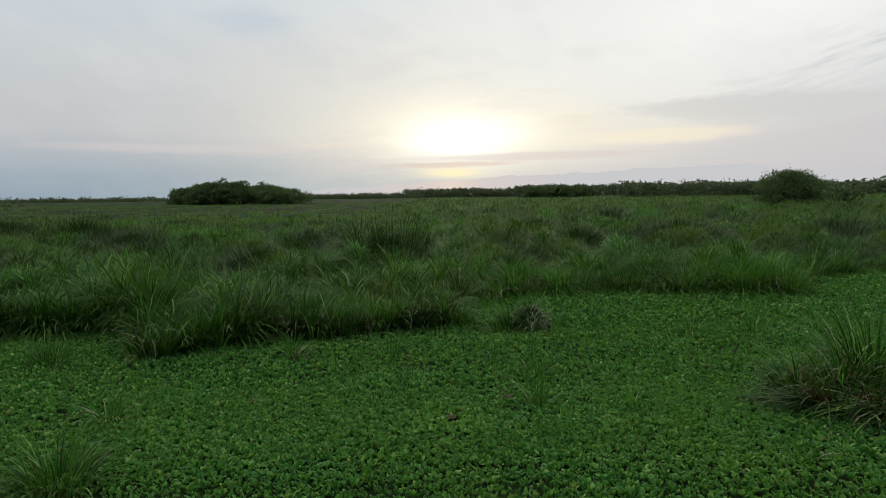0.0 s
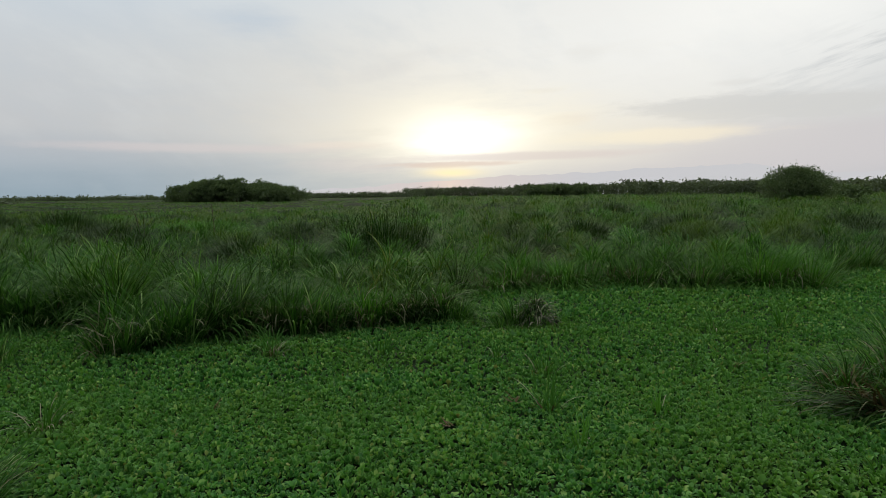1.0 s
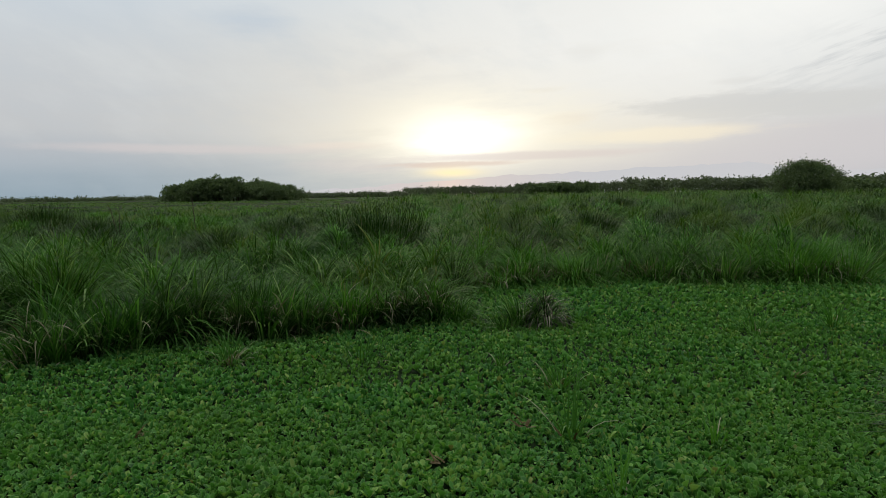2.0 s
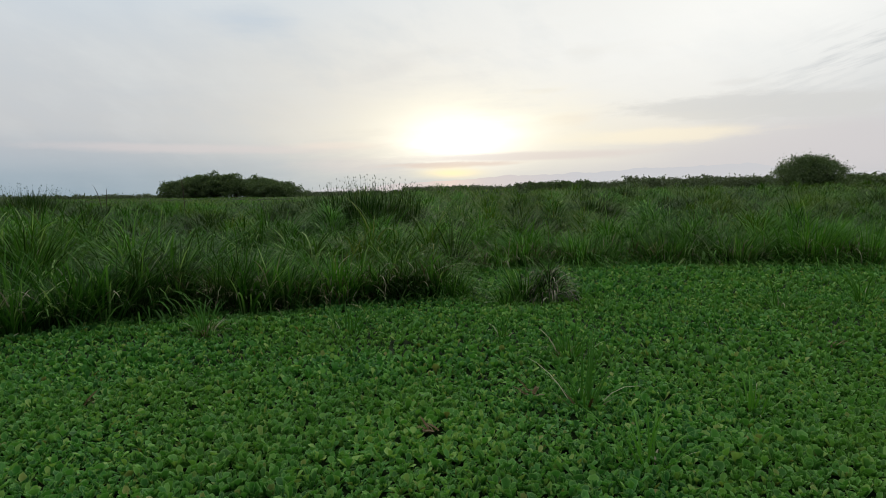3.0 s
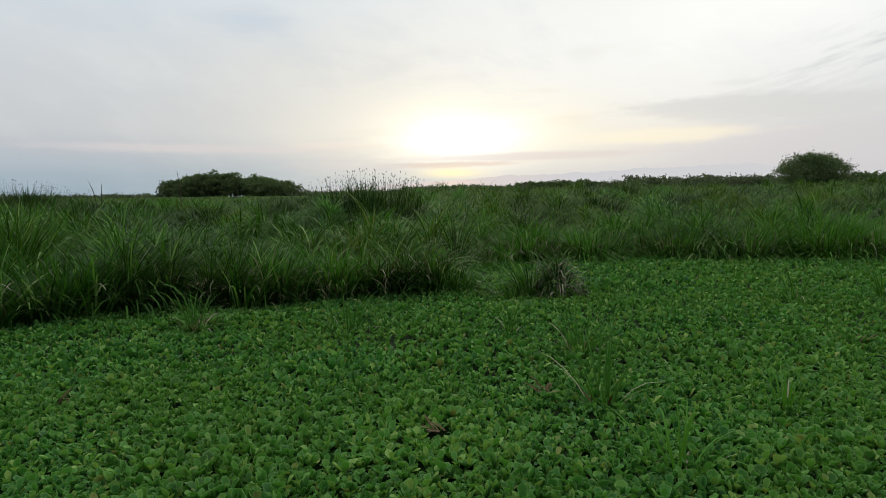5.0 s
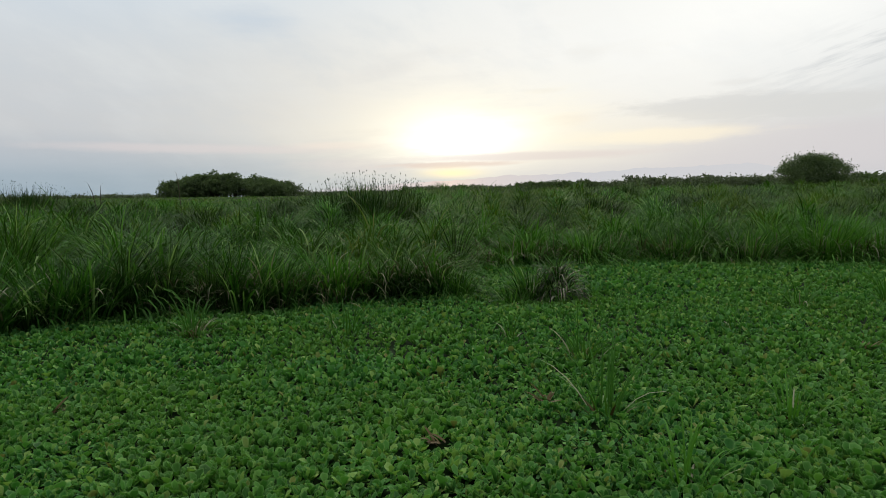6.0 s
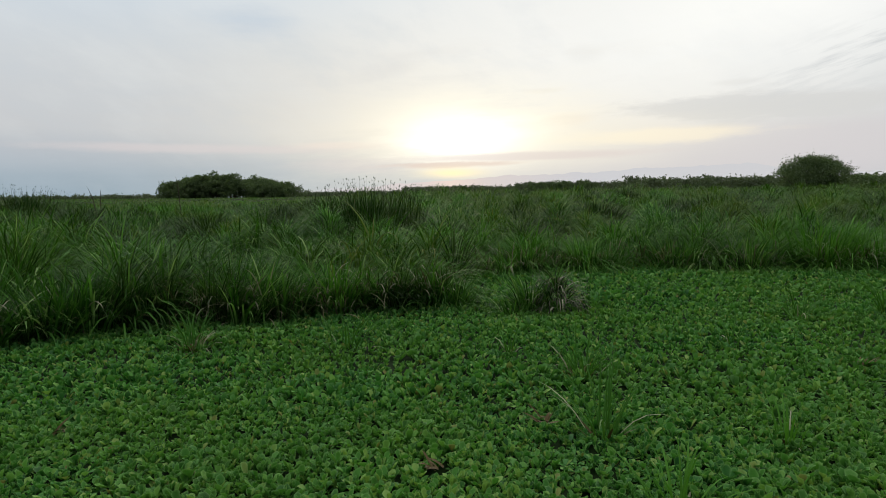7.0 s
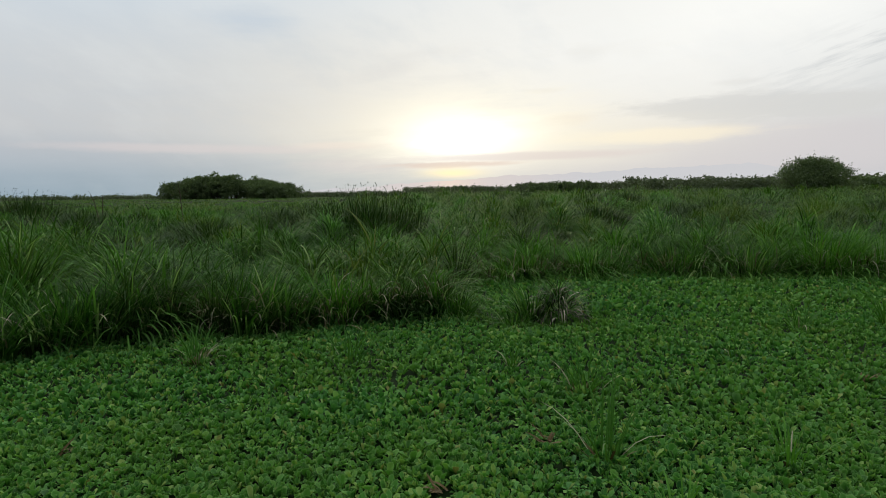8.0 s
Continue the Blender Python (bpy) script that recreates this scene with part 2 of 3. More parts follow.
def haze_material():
    """The far range, a glowing backdrop: distance haze and sunset warmth painted into its colour."""
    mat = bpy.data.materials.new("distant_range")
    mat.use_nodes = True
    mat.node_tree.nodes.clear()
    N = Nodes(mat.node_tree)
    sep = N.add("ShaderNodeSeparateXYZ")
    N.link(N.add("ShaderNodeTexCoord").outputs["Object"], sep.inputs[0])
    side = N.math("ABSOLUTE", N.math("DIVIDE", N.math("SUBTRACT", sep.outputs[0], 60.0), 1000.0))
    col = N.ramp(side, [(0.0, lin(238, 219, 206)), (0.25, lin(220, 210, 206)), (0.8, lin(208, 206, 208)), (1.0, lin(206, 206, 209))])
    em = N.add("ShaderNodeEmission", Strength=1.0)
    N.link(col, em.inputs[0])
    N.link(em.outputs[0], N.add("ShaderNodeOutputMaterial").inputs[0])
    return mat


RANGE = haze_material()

# ---- mesh helpers ----
RNG = np.random.default_rng(7)


def mesh_np(name, verts, tris, material, rim=None):
    """A mesh of triangles from arrays."""
    me = bpy.data.meshes.new(name)
    verts, tris = np.asarray(verts, dtype=np.float32), np.asarray(tris, dtype=np.int32)
    me.vertices.add(len(verts))
    me.vertices.foreach_set("co", verts.ravel())
    me.loops.add(tris.size)
    me.loops.foreach_set("vertex_index", tris.ravel())
    me.polygons.add(len(tris))
    me.polygons.foreach_set("loop_start", np.arange(0, tris.size, 3, dtype=np.int32))
    me.update(calc_edges=True)
    me.materials.append(material)
    if rim is not None:
        me.attributes.new("rim", "FLOAT", "POINT").data.foreach_set("value", np.asarray(rim, dtype=np.float32))
    return me


def part(name, me, parent, label=""):
    ob = new(name, me)
    ob.parent = parent
    return tagged(ob, label)


def empty(name, x, y, z=0.0):
    ob = new(name)
    ob.empty_display_size = 0.2
    ob.location = (x, y, z)
    return ob


def blades(base, az, length, lean, droop, width, segs=3, twist=0.6, bow=1.6):
    """Tapered, bending grass blades as ribbons: vertices and triangles."""
    n = len(base)
    one = np.ones(n)
    az, length, lean, droop, width = (a * one for a in (az, length, lean, droop, width))
    side_az = az + np.pi / 2 + RNG.uniform(-twist, twist, n)
    side = np.stack([np.cos(side_az), np.sin(side_az), 0 * az], 1)
    p = np.array(base, dtype=float)
    rows = []
    for k in range(segs):
        t = k / segs
        w = width * (0.55 + 1.3 * t - 1.6 * t * t)
        rows += [p - side * (w / 2)[:, None], p + side * (w / 2)[:, None]]
        th = lean + droop * ((k + 0.5) / segs) ** bow
        way = np.stack([np.cos(az) * np.sin(th), np.sin(az) * np.sin(th), np.cos(th)], 1)
        p = p + way * (length / segs)[:, None]
    rows.append(p)
    m = 2 * segs + 1
    verts = np.stack(rows, 1).reshape(-1, 3)
    tri = []
    for k in range(segs - 1):
        a = 2 * k
        tri += [(a, a + 1, a + 3), (a, a + 3, a + 2)]
    a = 2 * (segs - 1)
    tri.append((a, a + 1, a + 2))
    tris = (np.arange(n)[:, None, None] * m + np.array(tri)[None]).reshape(-1, 3)
    return verts, tris


def joined(pieces):
    k = np.cumsum([0] + [len(p[0]) for p in pieces])
    return np.concatenate([p[0] for p in pieces]), np.concatenate([p[1] + i for p, i in zip(pieces, k)])


def waves(x, y, scale, seed):
    """A smooth, cheap field about -1 to 1 with features about scale metres wide."""
    r = np.random.default_rng(seed)
    s = 0.0
    for _ in range(7):
        a, f, p = r.uniform(0, 6.283), r.uniform(0.6, 1.7) * 3.1 / scale, r.uniform(0, 6.283)
        s = s + np.sin((x * np.cos(a) + y * np.sin(a)) * f + p)
    return s / 3.2


def tube(path, radii, sides=6):
    """A tapered round limb along a path."""
    path = [Vector(p) for p in path]
    verts, tris = [], []
    for i, p in enumerate(path):
        d = (path[min(i + 1, len(path) - 1)] - path[max(i - 1, 0)]).normalized()
        u = d.orthogonal().normalized()
        w = d.cross(u)
        for s in range(sides):
            a = 2 * math.pi * s / sides
            verts.append(p + radii[i] * (math.cos(a) * u + math.sin(a) * w))
    for i in range(len(path) - 1):
        for s in range(sides):
            a, b = i * sides + s, i * sides + (s + 1) % sides
            tris += [(a, b, b + sides), (a, b + sides, a + sides)]
    return np.array([tuple(v) for v in verts]), np.array(tris)


# ---- the lie of the marsh ----
SHORE_X = [-60, -12, -9, -7.4, -6.6, -6.1, -5.6, -5.0, -4.2, -3.1, -1.6, -0.2, 0.75, 1.1, 2.4, 3.7, 5.5, 7.4, 9.3, 11.6, 12.6, 15.0, 60]
SHORE_Y = [16.0, 16.0, 16.3, 16.9, 16.6, 14.2, 13.7, 14.3, 15.4, 15.7, 15.7, 16.6, 17.0, 20.8, 21.0, 21.3, 21.8, 21.5, 20.9, 20.8, 23.5, 25.5, 27.0]


def scallop(x, y):
    """The bays of the shore, deeper along the far bank."""
    return np.interp(x, [0.5, 2.5], [0.38, 0.62]) * waves(x, y, 1.6, 5)


def inland(x, y):
    """Metres from the pond's edge into the marsh (minus: on the pond)."""
    return y - np.interp(x, SHORE_X, SHORE_Y) + scallop(x, y)


def canopy(x, y):
    """Height of the grass tops over the water."""
    far = np.interp(y, [13, 17, 21, 25, 36, 50, 70, 95, 190, 330, 900], [1.0, 1.15, 1.1, 1.35, 1.65, 2.05, 2.45, 2.75, 2.8, 2.7, 2.6])
    left = np.interp(x, [-9, -4.5], [0.4, 0.0]) * np.interp(y, [14, 24, 34, 45, 60], [0.5, 0.3, 0.8, 0.8, 0.0])
    low = np.interp(x, [0.5, 2.0], [0.78, 0.6])
    near = np.interp(inland(x, y), [0, 1.5, 3.0], [0.0, 0.7, 1.0]) * (1 - low) + low
    tip = np.where(y < 19, np.interp(x, [-2.2, 0.6], [1.0, 0.7]), 1.0)
    return (far + left) * near * tip * (1 + 0.23 * waves(x, y, 2.9, 11) * np.interp(y, [30, 60, 120], [1, 0.8, 0.3]) + 0.08 * waves(x, y, 6.0, 12))


def floor_z(x, y):
    s = inland(x, y)
    return np.interp(s, [-0.6, -0.1, 0.6, 3.0], [-0.35, -0.02, 0.10, 0.3]) + np.interp(y, [24, 40, 70, 100, 200], [0.0, 0.5, 1.2, 1.6, 1.9]) * np.interp(s, [0.5, 3], [0, 1])


# ---- ground, water, far range ----


def build_ground():
    def axis(near, far, step, grow):
        out = list(np.arange(-near, near + 0.01, step))
        v, d = near, step
        while v < far:
            d *= grow
            v += d
            out.append(v)
            out.insert(0, -v)
        return np.array(out)

    xs = axis(24, 4600, 0.5, 1.16)
    ys = axis(21, 4600, 0.5, 1.16) + 15.0
    gx, gy = np.meshgrid(xs, ys)
    z = floor_z(gx, gy) + 0.05 * waves(gx, gy, 1.0, 21) * (inland(gx, gy) > 0)
    verts = np.stack([gx, gy, z], -1).reshape(-1, 3)
    w = len(xs)
    i = (np.arange(len(ys) - 1)[:, None] * w + np.arange(w - 1)[None]).ravel()
    tris = np.concatenate([np.stack([i, i + 1, i + w + 1], 1), np.stack([i, i + w + 1, i + w], 1)])
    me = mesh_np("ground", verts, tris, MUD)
    me.polygons.foreach_set("use_smooth", [True] * len(me.polygons))
    tagged(new("ground", me), "dark wet marsh ground with matted plant litter", "ground", kind="structure")
    v = np.array([(-70, -60, 0), (70, -60, 0), (70, 29, 0), (-70, 29, 0)], dtype=float)
    tagged(new("water", mesh_np("water", v, [(0, 1, 2), (0, 2, 3)], WATER)), "still dark pond water under floating plants", "water", kind="structure")


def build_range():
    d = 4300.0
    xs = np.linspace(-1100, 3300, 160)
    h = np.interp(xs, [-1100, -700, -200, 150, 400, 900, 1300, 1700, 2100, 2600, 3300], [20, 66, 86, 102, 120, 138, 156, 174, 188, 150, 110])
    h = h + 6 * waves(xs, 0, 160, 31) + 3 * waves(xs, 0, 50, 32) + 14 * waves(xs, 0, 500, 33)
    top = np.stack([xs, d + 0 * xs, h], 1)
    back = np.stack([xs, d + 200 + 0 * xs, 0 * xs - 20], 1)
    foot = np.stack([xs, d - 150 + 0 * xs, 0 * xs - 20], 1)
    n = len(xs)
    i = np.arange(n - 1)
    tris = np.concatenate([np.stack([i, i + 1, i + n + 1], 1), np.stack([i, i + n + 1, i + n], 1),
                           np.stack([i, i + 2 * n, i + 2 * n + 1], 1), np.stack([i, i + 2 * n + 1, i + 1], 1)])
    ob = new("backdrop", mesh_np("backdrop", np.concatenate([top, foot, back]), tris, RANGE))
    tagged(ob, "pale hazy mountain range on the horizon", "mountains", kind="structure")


build_ground()
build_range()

# ---- grasses of the marsh ----


def mounds(cx, cy, radius, count, height, width, segs, bend=1.0, blade=9.0):
    """Fountain-shaped tussocks: leaves stand in the middle and arch outwards, combed a little one way. radius and height: one for each.
    blade: the longest free leaf; a taller tussock is a cushion on its own dead base."""
    n = len(cx) * count
    who = np.repeat(np.arange(len(cx)), count)
    q = np.sqrt(RNG.uniform(0, 1, n))
    az = RNG.uniform(0, 2 * np.pi, n)
    x, y = cx[who] + radius[who] * q * np.cos(az), cy[who] + radius[who] * q * np.sin(az)
    free = np.minimum(height, blade)[who]
    cushion = blade < 5
    z = np.maximum(floor_z(x, y), -0.05) - 0.03 + (height[who] - free) * (1 - 0.8 * q * q)
    le = free * (1.3 - (0.4 if not cushion else 0.1) * q * q) * RNG.uniform(0.65, 1.15, n)
    le = np.where((RNG.uniform(0, 1, n) < 0.06) & (y < 22), le * 1.25, le)
    # each tussock leans its own way, neighbours alike
    comb = 2.2 * waves(cx, cy, 3.5, 44) + RNG.normal(0, 0.5, len(cx)) - 0.6
    pull = RNG.uniform(0.15, 0.6, len(cx))
    vx = q * np.cos(az) + pull[who] * np.cos(comb[who]) + RNG.normal(0, 0.2, n)
    vy = q * np.sin(az) + pull[who] * np.sin(comb[who]) + RNG.normal(0, 0.2, n)
    out = np.minimum(np.hypot(vx, vy), 1.3)
    lean = (0.08 + (1.0 if cushion else 0.6) * out * RNG.uniform(0.4, 1.0, n)) * bend
    droop = np.minimum(RNG.uniform(0.3, 1.0, n) * (0.9 + 0.9 * out) * 1.7 * bend, 2.7 - lean)
    return blades(np.stack([x, y, z], 1), np.arctan2(vy, vx), le, lean, droop, width * RNG.uniform(0.5, 1.3, n), segs, bow=1.25)


# broad dark tussocks of the open marsh: x, y, radius, top, flowering stalks
MASSES = ((-1.6, 25.2, 2.0, 2.15, 420), (7.6, 33.6, 2.1, 1.8, 14), (6.4, 40.9, 2.4, 2.05, 10), (14.0, 36.3, 3.2, 2.0, 40), (-20.2, 36.8, 2.6, 2.4, 210), (0.7, 24.4, 1.1, 1.4, 6),
          (-16.5, 35.5, 2.2, 1.8, 16), (12.0, 44.0, 1.8, 2.5, 60), (-27.0, 40.0, 2.8, 2.3, 110), (24.0, 38.5, 2.4, 1.8, 10), (-6.8, 25.5, 1.7, 1.65, 10), (3.6, 27.5, 1.5, 1.4, 0), (-12.5, 28.0, 1.7, 1.7, 5))


def scatter(x0, x1, y0, y1, per_m2, view=None):
    n = int((x1 - x0) * (y1 - y0) * per_m2)
    x, y = RNG.uniform(x0, x1, n), RNG.uniform(y0, y1, n)
    keep = inland(x, y) > 0.0
    for mx, my, mr, *_ in MASSES:
        keep &= np.hypot(x - mx, y - my) > 0.8 * mr
    if view is not None:
        keep &= np.abs(x - 0.6) < view * (y + 1.5)
    return x[keep], y[keep]


def build_grass():
    kinds = {"green": [], "bright": [], "olive": [], "dark": [], "straw": [], "pale": []}

    def lay(x, y, count, radius, width, segs, extra=1.0, bend=1.0, blade=9.0):
        tone = 0.7 * waves(x, y, 7.0, 41) + 0.8 * waves(x, y, 2.6, 42) + RNG.normal(0, 0.3, len(x))
        far = np.interp(y, [20, 42, 70], [0.0, 0.7, 1.1])
        pick = np.where(tone > 0.8 + 0.1 * far, "bright", np.where(tone < -0.68, "dark", np.where(tone + 0.5 - far * 1.5 < 0.0, "olive", "green")))
        pick = np.where((y < 18.5) & (pick == "olive"), "green", pick)
        pick = np.where((inland(x, y) < 1.0) & (x < 1.0) & (pick == "bright"), "green", pick)
        pick = np.where((x < 1.0) & (y < 19) & (pick == "dark") & (RNG.uniform(0, 1, len(x)) < 0.6), "green", pick)
        pick = np.where((x < 1.0) & (y < 21) & (pick == "bright") & (RNG.uniform(0, 1, len(x)) < 0.6), "green", pick)
        pick = np.where((x > 1.5) & (inland(x, y) < 3.0) & (pick != "bright") & (RNG.uniform(0, 1, len(x)) < 0.6), "bright", pick)
        # shade on the near bank's front, put in as dark blades
        pick = np.where((inland(x, y) < 0.7) & (x < 1.0) & (RNG.uniform(0, 1, len(x)) < 0.25), "dark", pick)
        pick = np.where((x > -1.5) & (x < 6) & (y > 17.5) & (y < 26) & (pick != "bright") & (RNG.uniform(0, 1, len(x)) < 0.5), "olive", pick)
        pick = np.where((x > 0.5) & (x < 6) & (y > 17.5) & (y < 24) & (RNG.uniform(0, 1, len(x)) < 0.35), "bright", pick)
        height = np.maximum(0.3, canopy(x, y) - floor_z(x, y)) * 1.1 * extra * RNG.uniform(0.72, 1.22, len(x)) * (1 + 0.2 * waves(x, y, 1.1, 43))
        height = np.minimum(height, np.where(y > 26, 1.15, 1.22) * np.maximum(0.3, canopy(x, y) - floor_z(x, y)) * extra)
        height = np.where((x < -6) & (y > 18), np.minimum(height, 1.9 - floor_z(x, y)), height)
        height = np.maximum(height, 0.3)
        rad = radius * RNG.uniform(0.6, 1.3, len(x))
        for name in ("green", "bright", "olive", "dark"):
            k = pick == name
            if k.any():
                kinds[name].append(mounds(x[k], y[k], rad[k], count, height[k] * (1.08 if name == "dark" else 1.0), width * (0.75 if name == "dark" else 1.0), segs, bend, blade))
        k = RNG.uniform(0, 1, len(x)) < 0.15
        kinds["straw"].append(mounds(x[k], y[k], rad[k], max(1, count // 40), height[k] * 0.8, width, segs, bend * 1.3))

    def bank(at):
        line = np.interp(at, SHORE_X, SHORE_Y)
        return line - scallop(at, line)

    # the banks: tall and upright where the marsh comes close, low and broken opposite
    edge = np.arange(-12, 1.1, 0.26)
    lay(edge, bank(edge) + RNG.uniform(0.1, 0.35, len(edge)), 80, 0.2, 0.032, 5, 1.02, 0.55)
    lay(edge, bank(edge) + RNG.uniform(0.4, 0.8, len(edge)), 90, 0.3, 0.033, 5, 1.12, 0.8)
    edge = np.arange(1.1, 17, 0.42)
    lay(edge, bank(edge) + RNG.uniform(0.1, 0.5, len(edge)), 46, 0.24, 0.032, 5, 0.62, 1.15)
    lay(edge, bank(edge) + RNG.uniform(0.5, 1.1, len(edge)), 60, 0.32, 0.034, 5, 0.95, 1.0)
    x, y = scatter(-17, 19, 12.5, 24.5, 1.25, 0.77)
    lay(x, y, 165, 0.5, 0.033, 5, 1.25, 1.2, 0.9)
    x, y = scatter(-17, 19, 12.5, 26, 3.4, 0.77)
    lay(x, y, 18, 0.32, 0.026, 3, 0.5)
    # the open marsh: low domes of arching leaves with dark hollows between
    x, y = scatter(-28, 29, 23.0, 37, 0.36, 0.77)
    lay(x, y, 330, 1.05, 0.03, 3, 1.2, 1.25, 0.5)
    x, y = scatter(-28, 29, 23.5, 37, 1.3, 0.77)
    lay(x, y, 22, 0.4, 0.03, 3, 0.6, 1.5)
    x, y = scatter(-48, 50, 37, 63, 0.2, 0.77)
    lay(x, y, 210, 1.5, 0.05, 2, 1.16, 1.3, 0.5)
    x, y = scatter(-48, 50, 37, 63, 0.5, 0.77)
    lay(x, y, 12, 0.6, 0.05, 2, 0.65, 1.5)
    x, y = scatter(-100, 105, 63, 130, 0.22, 0.77)
    lay(x, y, 44, 1.6, 0.1, 2, 1.08, 1.4, 0.5)
    x, y = scatter(-250, 260, 130, 330, 0.05, 0.77)
    lay(x, y, 16, 3.2, 0.28, 2, 0.95, 1.9, 0.6)
    # pale dead leaves that hang out over the water's edge
    x = RNG.uniform(-12, 16, 1900)
    y = np.interp(x, SHORE_X, SHORE_Y) + RNG.uniform(-0.1, 0.4, len(x))
    keep = (np.abs(inland(x, y) - 0.1) < 0.35) & (waves(x, y, 0.9, 61) > -0.2)
    x, y = x[keep], y[keep]
    n = len(x)
    kinds["straw"].append(blades(np.stack([x, y, RNG.uniform(0, 0.4, n)], 1), RNG.normal(-1.57, 1.0, n), RNG.uniform(0.25, 0.8, n), RNG.uniform(0.2, 1.1, n), RNG.uniform(0.4, 2.4, n), RNG.uniform(0.01, 0.028, n), 4))
    x = np.concatenate([RNG.uniform(-8, 1.2, 330), RNG.uniform(1.2, 15, 230)])
    y = np.interp(x, SHORE_X, SHORE_Y) - scallop(x, np.interp(x, SHORE_X, SHORE_Y)) + RNG.uniform(-0.05, 0.3, len(x))
    n = len(x)
    kinds["pale"].append(blades(np.stack([x, y, RNG.uniform(0.05, 0.5, n)], 1), RNG.normal(-1.57, 1.5, n), RNG.uniform(0.3, 0.9, n), RNG.uniform(0.2, 1.3, n), RNG.uniform(0.3, 2.6, n), RNG.uniform(0.014, 0.032, n), 6))
    # and over the low growth behind the tip of the bank, also standing in for highlights
    n = 190
    x, y = RNG.uniform(0.9, 5.0, n), RNG.uniform(18.6, 22.0, n)
    z = np.maximum(floor_z(x, y), 0.0) + RNG.uniform(0.05, 0.4, n)
    keep = inland(x, y) > -0.1
    kinds["pale"].append(blades(np.stack([x, y, z], 1)[keep], RNG.uniform(0, 6.283, n)[keep], RNG.uniform(0.3, 0.7, n)[keep], RNG.uniform(0.3, 1.3, n)[keep], RNG.uniform(0.5, 2.2, n)[keep], RNG.uniform(0.014, 0.03, n)[keep], 5))
    for name, mat, label in (("green", GREEN, "dense green marsh grass growing from wet ground"), ("bright", BRIGHT, "fresh bright green grass among the marsh plants"),
                             ("olive", OLIVE, "olive and brownish grass of the open marsh"), ("dark", DARK, "dark green sedge between paler grasses, darker blades for bank shade"),
                             ("straw", STRAW, "dead straw-brown blades standing in the grass"), ("pale", WITHERED, "pale dead leaves hanging over the water's edge")):
        ob = new("marsh_grass", mesh_np("marsh_grass", *joined(kinds[name]), mat))
        tagged(ob, label, "grass", kind="stuff")


build_grass()


def tussock(name, x, y, r, h, n, mats, label, dead=0.12, lean=(0.1, 0.8), droop=(0.3, 1.4), width=0.01, segs=4, rust=0, skirt=0, z=-0.03, dome=0.0, stalks=0, single=False, way=None, category="sedge", group=""):
    """A tuft: green leaves, dead leaves and, where it has them, a drooping skirt and flowering stalks."""
    ob = tagged(empty(name, x, y, 0), label, category, group=group)

    def fan(count, length, le, dr, w, rad):
        az = RNG.uniform(0, 2 * np.pi, count)
        q = rad * np.sqrt(RNG.uniform(0, 1, count))
        base = np.stack([q * np.cos(az), q * np.sin(az), z + dome * (1 - 0.8 * (q / rad) ** 2)], 1)
        az = az + RNG.uniform(-.5, .5, count) if way is None else RNG.normal(way, 0.7, count)
        return blades(base, az, length * RNG.uniform(0.5, 1.1, count), RNG.uniform(*le, count) * (0.35 + 0.65 * q / rad if way is None else 1.0), RNG.uniform(*dr, count), w * RNG.uniform(.6, 1.3, count), segs)

    def add(piece, fan_name, args, mat, text=""):
        if single:
            for _ in range(args[0]):
                part(piece, mesh_np(piece, *fan(1, *args[1:]), mat), ob, text)
        else:
            tagged(part(fan_name, mesh_np(fan_name, *fan(*args), mat), ob, text), kind="stuff")

    add("blade", "foliage", (n, h, lean, droop, width, r), mats)
    if dead:
        add("dead_blade", "dead_foliage", (max(3, int(n * dead)), h * 0.8, (0.4, 1.2), (0.6, 1.8), width, r), PALE if single else STRAW, "pale dead leaf")
    if rust:
        add("withered_blade", "withered_base", (rust, h * 0.35, (0.3, 1.3), (0.2, 1.2), width * 1.4, r * 0.8), RUST, "withered rust-brown leaf base")
    if skirt:
        add("skirt_blade", "skirt", (skirt, h * 0.85, (1.1, 1.6), (1.9, 2.5), width * 0.9, r), GREY, "drooping skirt of grey dead leaves, inner shade in their colour")
        add("hanging_blade", "hanging_leaves", (skirt // 3, h * 0.95, (1.0, 1.5), (1.9, 2.6), width * 1.2, r), STRAW_LIGHT, "pale dead leaves hanging over the skirt")
    if stalks:
        az, q = RNG.uniform(0, 6.283, stalks), r * 0.85 * np.sqrt(RNG.uniform(0, 1, stalks))
        base = np.stack([q * np.cos(az), q * np.sin(az), z + dome * (1 - 0.5 * (q / r) ** 2)], 1)
        length, le = h * RNG.uniform(0.6, 1.35, stalks), RNG.uniform(0.0, 0.4, stalks)
        stem = blades(base, az, length, le, 0.05, 0.019, 2, 3.0)
        tip = base + np.stack([np.cos(az) * np.sin(le + 0.02), np.sin(az) * np.sin(le + 0.02), np.cos(le)], 1) * (length * 0.97)[:, None]
        k = 4
        head = blades(np.repeat(tip, k, 0), RNG.uniform(0, 6.283, stalks * k), RNG.uniform(0.04, 0.09, stalks * k), RNG.uniform(0.0, 0.8, stalks * k), 0.7, 0.016, 2)
        tagged(part("flower_stalk", mesh_np("flower_stalk", *joined([stem, head]), DARK), ob, "thin stalks with small dark seed heads"), kind="stuff")
    return ob


